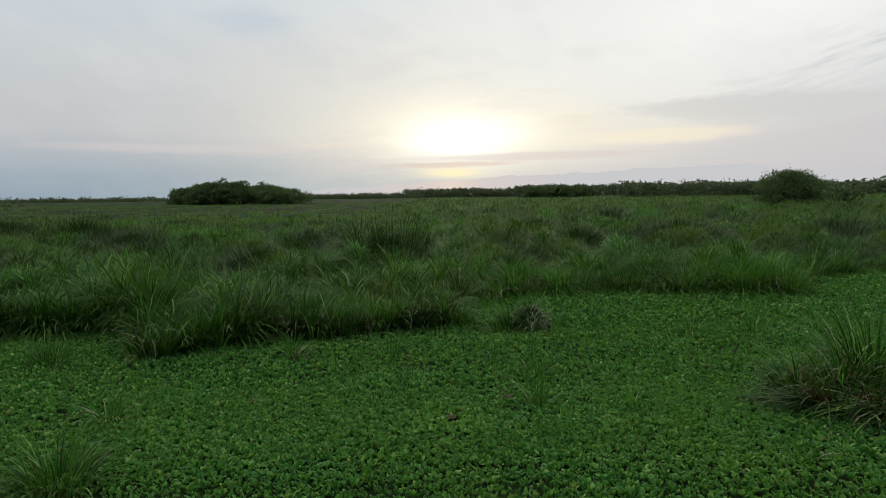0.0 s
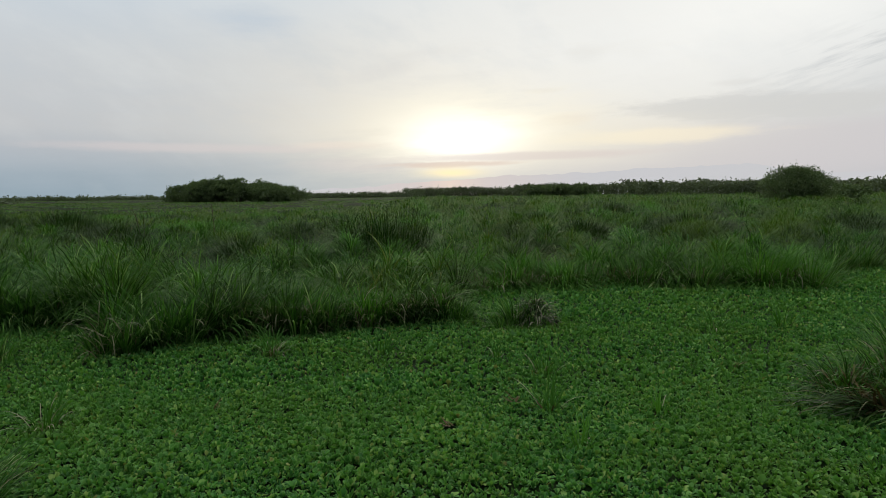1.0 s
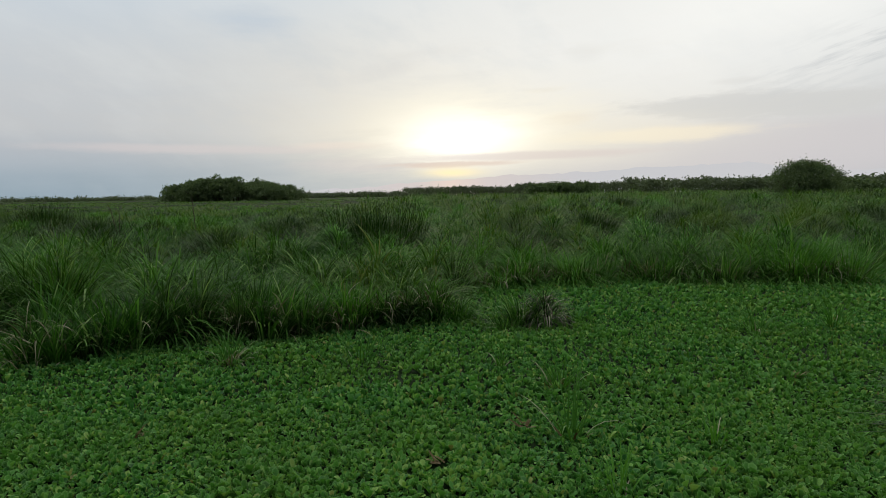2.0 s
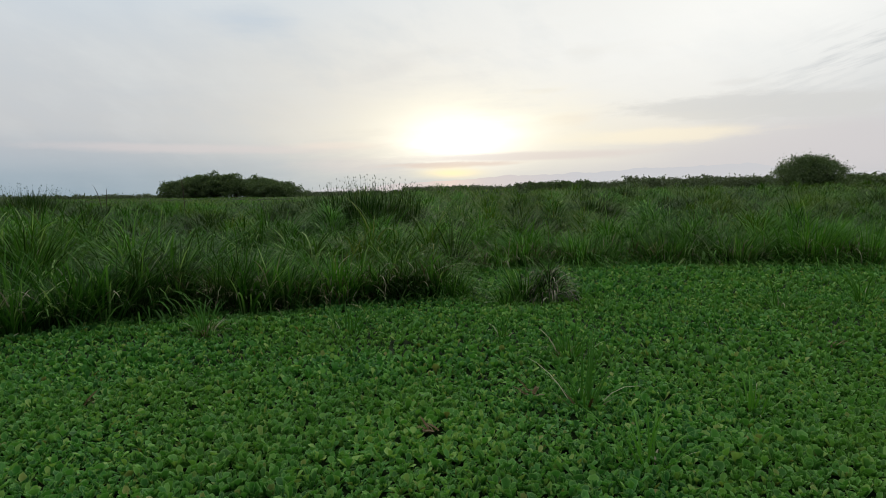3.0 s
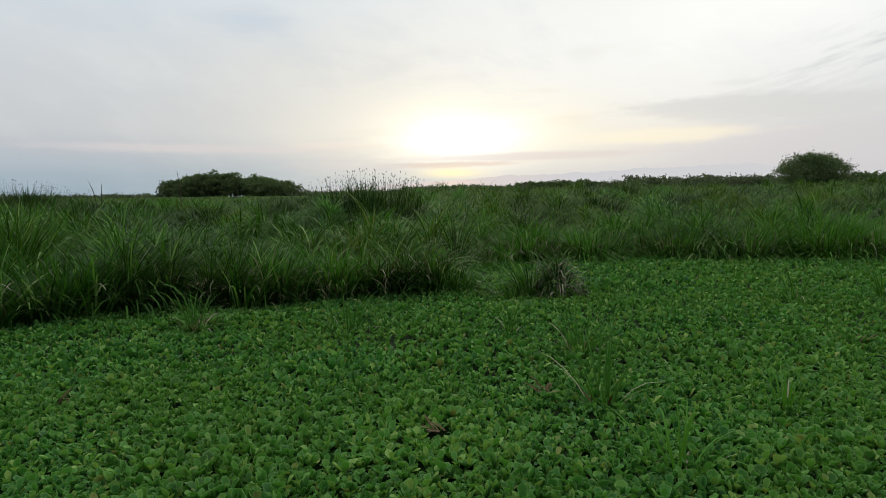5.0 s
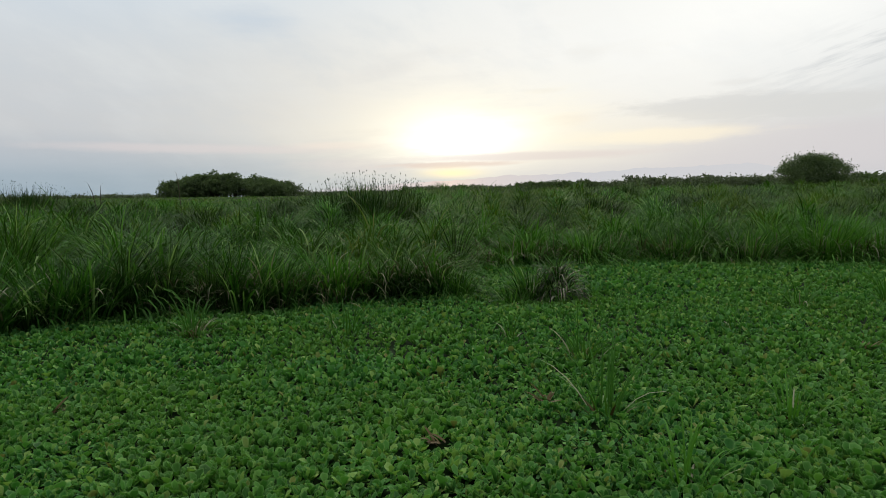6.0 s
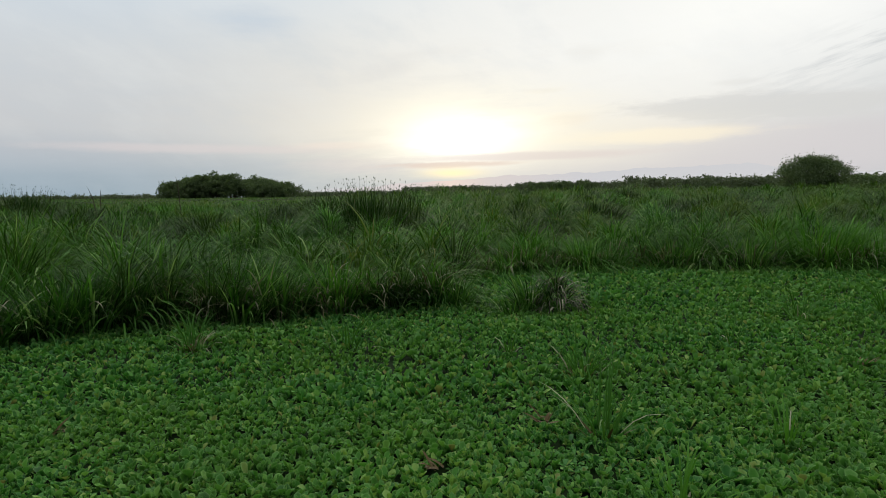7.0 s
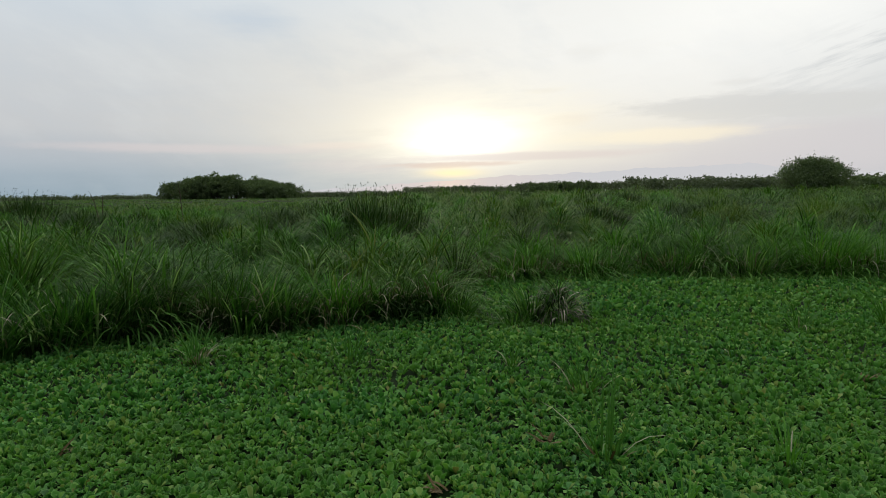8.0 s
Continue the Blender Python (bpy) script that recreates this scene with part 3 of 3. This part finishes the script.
for x, y, r, top, st in MASSES:
    tussock("sedge_tussock", x, y, r, 0.85, int(900 * r), DARK, "broad dark green sedge tussock rising from the marsh", 0.05, (0.15, 1.4), (0.5, 2.2), 0.02, 4, z=0.15, dome=top - 0.8, stalks=st, group="sedge tussocks of the marsh")
tussock("sedge_tussock", -8.3, 19.1, 1.1, 1.7, 620, BRIGHT, "tall bright green grass tussock at the marsh edge", 0.05, (0.1, 0.8), (0.6, 1.6), 0.018, 4, z=0.1, group="sedge tussocks of the marsh")
tussock("sedge_tussock", 10.4, 21.9, 0.9, 1.5, 420, BRIGHT, "bright green grass tussock leaning over the pond edge", 0.05, (0.05, 0.7), (0.3, 1.2), 0.018, 4, z=0.05, group="sedge tussocks of the marsh")
for x, y, r, h, mat in ((2.9, 21.7, 0.5, 0.95, GREEN), (6.7, 22.1, 0.6, 1.1, GREEN), (8.4, 21.5, 0.55, 1.15, GREEN), (11.6, 21.2, 0.6, 1.2, BRIGHT), (13.2, 23.6, 0.7, 1.1, GREEN), (14.6, 25.0, 0.8, 1.3, GREEN), (16.3, 26.0, 0.8, 1.3, GREEN), (-4.9, 15.0, 0.5, 1.25, GREEN), (-1.2, 16.6, 0.5, 1.15, BRIGHT), (-3.0, 16.8, 0.6, 1.3, GREEN)):
    tussock("sedge_tussock", x, y, r, h, int(420 * r), mat, "fountain-shaped grass tussock on the bank of the pond", 0.1, (0.05, 0.8), (0.3, 1.6), 0.024, 4, z=0.0, group="sedge tussocks of the marsh")
tussock("sedge_tussock", 4.6, 21.9, 0.75, 1.15, 340, GREEN, "fountain-shaped green sedge tussock at the pond edge", 0.08, (0.1, 0.9), (0.3, 1.4), 0.018, 4, z=0.0, group="sedge tussocks of the marsh")

# ---- floating plants ----


def rosettes(x, y, size, leaves, fine, steep=1.0):
    """Floating lettuce rosettes: crowded upright spoon leaves, cupped, with rounded and slightly notched ends."""
    n = len(x)
    who = np.repeat(np.arange(n), leaves)
    m = len(who)
    turn = RNG.uniform(0, 6.283, n)
    k = np.tile(np.arange(leaves), n)
    az = turn[who] + k * 2.39996 + RNG.uniform(-.3, .3, m)
    rise = np.radians(RNG.uniform(36, 84, m)) + np.radians(8) * (k / leaves)
    length = size[who] * RNG.uniform(0.7, 1.3, m) * (1.0 - 0.25 * k / leaves)
    half = length * RNG.uniform(0.17, 0.32, m)
    if fine:
        shape = np.array([(0, 0, 0), (-.55, .42, .06), (.55, .42, .06), (-1, .78, .1), (1, .78, .1), (-.55, 1.0, .02), (.55, .99, .02), (0, .72, -.07)])
        tri = np.array([(0, 7, 1), (0, 2, 7), (1, 7, 3), (3, 7, 5), (5, 7, 6), (6, 7, 4), (4, 7, 2)])
        rim = np.array([0, .9, .9, 1, 1, 1, 1, .1])
    else:
        shape = np.array([(0, 0, 0), (-.95, .72, .12), (-.5, 1.0, .02), (.5, 1.0, .02), (.95, .72, .12)])
        tri = np.array([(0, 2, 1), (0, 3, 2), (0, 4, 3)])
        rim = np.array([0, 0.75, 0.9, 0.9, 0.75])
    rise = rise * steep
    # no two leaves have the same outline
    ruffle = RNG.uniform(0.8, 1.2, (2, m, len(shape)))
    u = shape[None, :, 0] * half[:, None] * ruffle[0]
    v = shape[None, :, 1] * length[:, None] * (0.55 + 0.45 * ruffle[1])
    # the ends roll outwards, each leaf by its own amount
    w = (shape[None, :, 2] - shape[None, :, 1] ** 3 * RNG.uniform(-0.06, 0.13, m)[:, None]) * length[:, None]
    out = v * np.cos(rise)[:, None] - w * np.sin(rise)[:, None]
    up = v * np.sin(rise)[:, None] + w * np.cos(rise)[:, None]
    ca, sa = np.cos(az)[:, None], np.sin(az)[:, None]
    px = x[who][:, None] + out * ca - u * sa
    py = y[who][:, None] + out * sa + u * ca
    pz = 0.004 + up + RNG.uniform(-0.01, 0.025, n)[who][:, None]
    verts = np.stack([px, py, pz], -1).reshape(-1, 3)
    tris = (np.arange(m)[:, None, None] * len(shape) + tri[None]).reshape(-1, 3)
    return verts, tris, np.tile(rim, m)


def jittered(x0, x1, y0, y1, step):
    gx, gy = np.meshgrid(np.arange(x0, x1, step), np.arange(y0, y1, step))
    x = (gx + RNG.uniform(-.8, .8, gx.shape) * step).ravel()
    y = (gy + RNG.uniform(-.8, .8, gy.shape) * step).ravel()
    return x, y


def build_mat():
    pieces = []
    plot = (0.05, 1.2, 9.8, 10.62)  # the stretch where each rosette is a plant of its own
    fields = ((-8, 9, 9.0, 11.8, 0.057, 6, True, 0.76), (-12, 13, 7.6, 11.8, 0.066, 6, False, 0.76), (-14, 17, 11.8, 17.0, 0.075, 6, False, 0.76),
              (-14, 19, 17.0, 28.0, 0.112, 6, False, 0.76), (-7.5, 8.0, -1.5, 7.6, 0.17, 6, False, 9.0))
    for x0, x1, y0, y1, step, leaves, fine, view in fields:
        x, y = jittered(x0, x1, y0, y1, step)
        keep = (inland(x, y) < 0.75) & (np.abs(x - 0.6) < view * (y - 1.2) + 1.2 if view < 5 else True)
        close = (y > 9.0) & (y < 11.8) & (np.abs(x - 0.7) < 0.75 * (y - 5.0) + 0.8)
        keep &= close == fine
        keep &= np.hypot(x - 0.66, y - 10.36) > 0.11
        keep &= ~((x > plot[0]) & (x < plot[1]) & (y > plot[2]) & (y < plot[3]))
        x, y = x[keep], y[keep]
        size = 0.076 * (1 + 0.16 * waves(x, y, 1.1, 53)) * RNG.uniform(0.6, 1.3, len(x)) * (1.9 if step > 0.15 else 1.5 if step > 0.1 else 1.1 if y0 > 11 else 1.0)
        pieces.append(rosettes(x, y, size, leaves, fine))
    # the lower, flatter leaves that close the mat
    x, y = jittered(-9, 10, 8.6, 12.6, 0.13)
    keep = (inland(x, y) < 0.3) & (np.abs(x - 0.6) < 0.79 * (y - 1.2) + 1.2) & (np.hypot(x - 0.66, y - 10.36) > 0.12)
    x, y = x[keep], y[keep]
    pieces.append(rosettes(x, y, RNG.uniform(0.07, 0.1, len(x)), 6, False, 0.25))
    ob = new("water_lettuce_mat", mesh_np("water_lettuce_mat", *joined(pieces), LETTUCE, np.concatenate([p[2] for p in pieces])))
    tagged(ob, "closed mat of floating green water lettuce rosettes", "water lettuce", kind="stuff")
    kinds = []
    for _ in range(12):
        v, f, rim = rosettes(np.zeros(1), np.zeros(1), np.array([0.078]), 6, True)
        kinds.append(mesh_np("rosette", v, f, LETTUCE, rim))
    x, y = jittered(plot[0] + 0.05, plot[1], plot[2] + 0.05, plot[3], 0.057)
    for i in range(len(x)):
        if math.hypot(x[i] - 0.66, y[i] - 10.36) < 0.11:
            continue
        one = new("rosette", kinds[i % 12])
        one.matrix_world = pose(x[i], y[i], RNG.uniform(-0.004, 0.01), RNG.uniform(-6, 6), RNG.uniform(-6, 6), RNG.uniform(0, 360)) @ Matrix.Scale(RNG.uniform(0.75, 1.25), 4)
        one.parent = ob


build_mat()

# ---- trees and thickets ----


def foliage(lobes, per_lobe, leaf, flat=0.75, loose=0.11):
    """Leaves in clumps round many small centres on lobes (x, y, z, r)."""
    pts = []
    for x, y, z, r in lobes:
        k = max(6, per_lobe // 7)
        d = RNG.normal(0, 1, (k, 3))
        d /= np.linalg.norm(d, axis=1)[:, None]
        d[:, 2] = np.abs(d[:, 2]) * 1.15 - 0.35
        c = np.array([x, y, z]) + d * r * RNG.uniform(0.55, 1.05, (k, 1)) * np.array([1, 1, flat])
        pts.append(np.repeat(c, 7, 0) + RNG.normal(0, r * loose, (k * 7, 3)))
    p = np.concatenate(pts)
    n = len(p)
    a, b = RNG.normal(0, 1, (n, 3)), RNG.normal(0, 1, (n, 3))
    a /= np.linalg.norm(a, axis=1)[:, None]
    b = np.cross(a, b)
    b /= np.linalg.norm(b, axis=1)[:, None]
    s = leaf * RNG.uniform(0.6, 1.3, (n, 1))
    verts = np.stack([p - a * s, p + b * s * 0.45, p + a * s, p - b * s * 0.45], 1).reshape(-1, 3)
    i = np.arange(n)[:, None] * 4
    return verts, np.concatenate([i + np.array([[0, 1, 2]]), i + np.array([[0, 2, 3]])])


def make_tree(name, x, y, width, height, lobes, per_lobe, leaf, label, mat, z=0.6):
    ob = tagged(empty(name, x, y, z), label, "tree" if name == "tree" else "bush")
    r = random.Random(int(abs(x * 13 + y * 7)))
    stems, heads = [], []
    for i in range(lobes):
        a = i * 2.4 + r.uniform(-.4, .4)
        q = math.sqrt((i + 0.5) / lobes)
        hx, hy = q * width * 0.40 * math.cos(a), q * width * 0.34 * math.sin(a)
        hz = height * (0.86 - 0.36 * q * q + r.uniform(-.07, .07)) - width * 0.06
        rad = width * r.uniform(0.13, 0.19)
        heads.append((hx, hy, hz, rad))
        if i % 2 == 0:
            heads.append((hx * 1.08, hy * 1.1, hz * 0.5, rad * 1.1))
        if i % 3 == 0:
            stems.append(tube([(0.1 * hx, 0.1 * hy, -0.3), (0.4 * hx, 0.4 * hy, hz * 0.45), (hx, hy, hz)], [0.035 * height, 0.022 * height, 0.008 * height], 5))
    part("trunk", mesh_np("trunk", *joined(stems), BARK), ob, "several grey-brown stems from one base")
    part("crown", mesh_np("crown", *foliage(heads, per_lobe, leaf), mat), ob)
    return ob


make_tree("tree", 39.4, 70.2, 7.9, 5.8, 34, 560, 0.10, "round bushy dark green tree standing over the marsh", TREE, 0.6)
make_tree("bush", 47.5, 74.0, 5.5, 3.6, 10, 200, 0.2, "low dark bush beside the round tree", TREE, 0.6)

# thicket on a rise, a row of bushes of uneven height
LOT = random.Random(5)
for i in range(13):
    t = i / 12
    bx = -54.4 + 23.4 * t + LOT.uniform(-.6, .6)
    by = 131 + LOT.uniform(-4, 4)
    hh = 6.0 * (0.72 + 0.34 * math.sin(math.pi * min(1, 0.12 + 0.86 * t))) * LOT.uniform(0.97, 1.04)
    tagged(make_tree("bush", bx, by, 8.4 * LOT.uniform(.92, 1.1), hh, 16, 200, 0.22, "dense dark green bush in the thicket on the plain", TREE, 1.0), group="bushes of the thicket")
for bx, by, w, hh in ((33.0, 212, 11, 5.6), (41.0, 214, 13, 6.2), (48.5, 211, 12, 5.6)):
    tagged(make_tree("bush", bx, by, w, hh, 14, 150, 0.45, "broad dark bush in the far tree line", TREE, 1.0), group="far bushes")


def build_woods():
    """The far wood edges, too many to count."""
    lobes = []
    for a0, a1, dist, height in ((-0.74, -0.44, 300, 3.3), (-0.23, -0.03, 340, 4.6), (-0.06, 0.15, 350, 7.2), (0.12, 0.34, 330, 8.4), (0.30, 0.53, 200, 6.8), (0.5, 0.62, 260, 8.0), (0.6, 0.85, 150, 5.6),
                              (0.85, 1.25, 190, 6.5), (-1.3, -0.74, 320, 4.0), (-0.75, -0.69, 130, 2.9)):
        n = int((a1 - a0) * dist / (0.6 if abs(a0) < 0.75 and a1 < 0.86 else 2.0))
        for i in range(n):
            a = a0 + (a1 - a0) * (i + RNG.uniform(0, 1)) / n
            d = dist + RNG.uniform(-12, 12)
            h = height * (0.97 + 0.04 * math.sin(a * 47) + RNG.uniform(-.02, .02))
            r = 1.9 * RNG.uniform(0.85, 1.15)
            for k in range(5):
                z = h - r * 0.8 if k == 0 else (0.12 + 0.2 * (k - 1) + RNG.uniform(-.06, .06)) * h
                lobes.append((0.5 + d * a + RNG.uniform(-3, 3), d - k * 1.0, z, r * (1 + 0.05 * k)))
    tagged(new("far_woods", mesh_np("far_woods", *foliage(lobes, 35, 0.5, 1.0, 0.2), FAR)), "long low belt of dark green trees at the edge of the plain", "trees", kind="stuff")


build_woods()

# ---- tufts on the pond ----
POND = [
    # x, y, radius, height, blades, material, dead share, rust, label
    (-2.55, 14.0, 0.14, 0.6, 34, GREEN, 0.7, 30, "small grass tuft with a rusty withered base on the pond"),
    (-0.58, 14.0, 0.22, 0.55, 34, GREEN, 0.12, 0, "fine light green grass tuft among floating plants"),
    (1.52, 13.6, 0.05, 0.42, 9, GREEN, 0.35, 5, "few upright grass stalks on the pond"),
    (2.17, 12.6, 0.16, 0.55, 34, GREEN, 0.25, 18, "sprawling grass tuft with a brown withered base"),
    (-4.42, 10.5, 0.16, 0.55, 34, GREEN, 0.6, 10, "small tuft of pale arching leaves on the pond"),
    (6.25, 15.6, 0.16, 0.6, 30, GREEN, 0.1, 0, "dark green grass tuft standing on the pond"),
    (7.85, 15.9, 0.2, 0.6, 40, GREEN, 0.1, 0, "spreading green grass tuft on the pond"),
    (4.38, 13.8, 0.08, 0.5, 14, GREEN, 0.1, 0, "thin upright grass tuft on the pond"),
    (2.12, 9.75, 0.12, 0.5, 26, BRIGHT, 0.15, 5, "fresh green grass tuft among floating plants"),
    (3.38, 10.8, 0.12, 0.42, 22, BRIGHT, 0.12, 5, "low grass tuft with two long bent leaves"),
    (1.98, 10.95, 0.10, 0.75, 22, GREEN, 0.2, 8, "tall thin grass tuft with a curved pale leaf"),
    (4.98, 9.0, 0.10, 0.45, 14, GREEN, 0.3, 3, "thin grass tuft with pale arching leaves"),
    (-0.4, 8.65, 0.14, 0.35, 16, BRIGHT, 0.0, 0, "faint fine grass tuft rising from floating plants"),
]
for x, y, r, h, n, mat, dead, rust, label in POND:
    tussock("grass_tuft", x, y, r, h * 1.2, n, mat, label, dead, rust=rust, width=0.02, single=True, segs=5, category="grass tuft", group="tufts on the pond")
tussock("sedge_tussock", 2.62, 16.45, 0.3, 0.55, 120, DARK, "dark sedge tussock with a drooping grey skirt on the pond", 0.0, (0.2, 1.2), (0.7, 2.0), skirt=130, width=0.026, segs=6, dome=0.5, group="tufts on the pond")
tussock("sedge_tussock", 2.22, 16.55, 0.26, 0.85, 190, GREEN, "upright green sedge clump beside the skirted tussock", 0.08, (0.05, 0.8), (0.5, 1.7), width=0.028, segs=5, group="tufts on the pond")
tussock("sedge_tussock", 1.85, 16.1, 0.22, 0.55, 90, GREEN, "low green sedge tuft with pale drooping leaves on the pond", 0.12, (0.2, 1.0), (0.8, 2.0), skirt=16, width=0.02, group="tufts on the pond")
tussock("sedge_tussock", 0.95, 16.9, 0.3, 0.7, 130, GREEN, "green sedge tuft at the tip of the grass bank", 0.08, width=0.018, group="tufts on the pond")
tussock("sedge_tussock", -7.4, 13.7, 0.3, 0.8, 120, GREEN, "spreading sedge tuft standing in floating plants", 0.12, width=0.018, group="tufts on the pond")
tussock("sedge_tussock", -3.95, 8.5, 0.34, 0.75, 330, GREEN, "bushy green sedge tuft with a few dead leaves", 0.14, (0.15, 1.0), (0.6, 1.8), width=0.016, segs=5, group="tufts on the pond")
# the collapsed, half dead tussock
for x, y, r, h, n, le, dr, way, mat in ((6.2, 10.7, 0.4, 1.15, 130, (1.2, 1.65), (0.0, 0.6), 3.2, DARK), (6.8, 10.4, 0.45, 1.2, 130, (1.1, 1.6), (0.0, 0.6), 3.6, GREEN),
                                    (7.4, 10.2, 0.5, 1.1, 120, (0.9, 1.5), (0.1, 0.7), 3.9, OLIVE), (6.3, 11.5, 0.45, 0.75, 170, (0.4, 1.3), (0.8, 2.0), None, GREEN),
                                    (7.0, 11.5, 0.5, 1.0, 210, (0.3, 1.2), (0.7, 1.9), None, GREEN), (7.9, 12.0, 0.6, 1.35, 240, (0.1, 0.8), (0.4, 1.3), None, GREEN)):
    tussock("sedge_tussock", x, y, r, h, n, mat, "collapsed sedge tussock with dead sprawling leaves and rusty base", 0.2, le, dr, 0.026, 5, rust=90, skirt=24, way=way, dome=0.22, group="tufts on the pond")


def dead_leaf(x, y, turn, label):
    """A withered, curled brown leaf lying on the floating plants."""
    ob = tagged(empty("dead_leaf", x, y, 0.085), label, "dead leaf", group="dead leaves on the pond")
    for i in range(11):
        base = np.array([[RNG.uniform(-.06, .06), RNG.uniform(-.05, .05), RNG.uniform(-.03, 0.0)]])
        part("leaf", mesh_np("leaf", *blades(base, turn + RNG.normal(0, 1.0), RNG.uniform(0.08, 0.2), RNG.uniform(0.7, 1.6), RNG.uniform(0.1, 0.9), RNG.uniform(0.016, 0.034), 4), RUST), ob)


dead_leaf(-2.54, 11.09, 0.3, "curled rust-brown dead leaf on floating plants")
dead_leaf(1.54, 11.22, 2.0, "withered brown leaf remains among floating plants")
dead_leaf(5.35, 12.8, 1.0, "pale brown rotting leaf on floating plants")
dead_leaf(0.63, 10.34, 2.6, "small brown dead leaf beside open water")


def dry_reed(x, y, top, lean, turn):
    """A bare, broken reed stem standing out of the grass."""
    ob = tagged(empty("dry_reed", x, y, 0), "thin dark dry reed standing above the marsh grass", "reed", group="dry reeds")
    dx, dy = lean * math.cos(turn), lean * math.sin(turn)
    path = [(-0.6 * dx, -0.6 * dy, 0.1), (-0.2 * dx, -0.15 * dy, 0.5 * top), (0.45 * dx, 0.4 * dy, 0.85 * top), (dx, dy, top)]
    part("stem", mesh_np("stem", *tube(path, [0.022, 0.018, 0.014, 0.007], 6), BARK), ob)
    tip = np.array([(dx, dy, top), (0.45 * dx, 0.4 * dy, 0.85 * top)])
    part("withered_blade", mesh_np("withered_blade", *blades(tip, np.array([turn, turn + 2.0]), np.array([0.25, 0.35]), 0.5, 1.6, 0.014, 4), RUST), ob, "withered brown leaf")


dry_reed(-12.6, 30.0, 2.35, 0.04, 0.0)
dry_reed(-13.0, 30.4, 2.42, 0.3, 3.0)
dry_reed(-9.5, 30.0, 2.75, 0.15, 2.6)
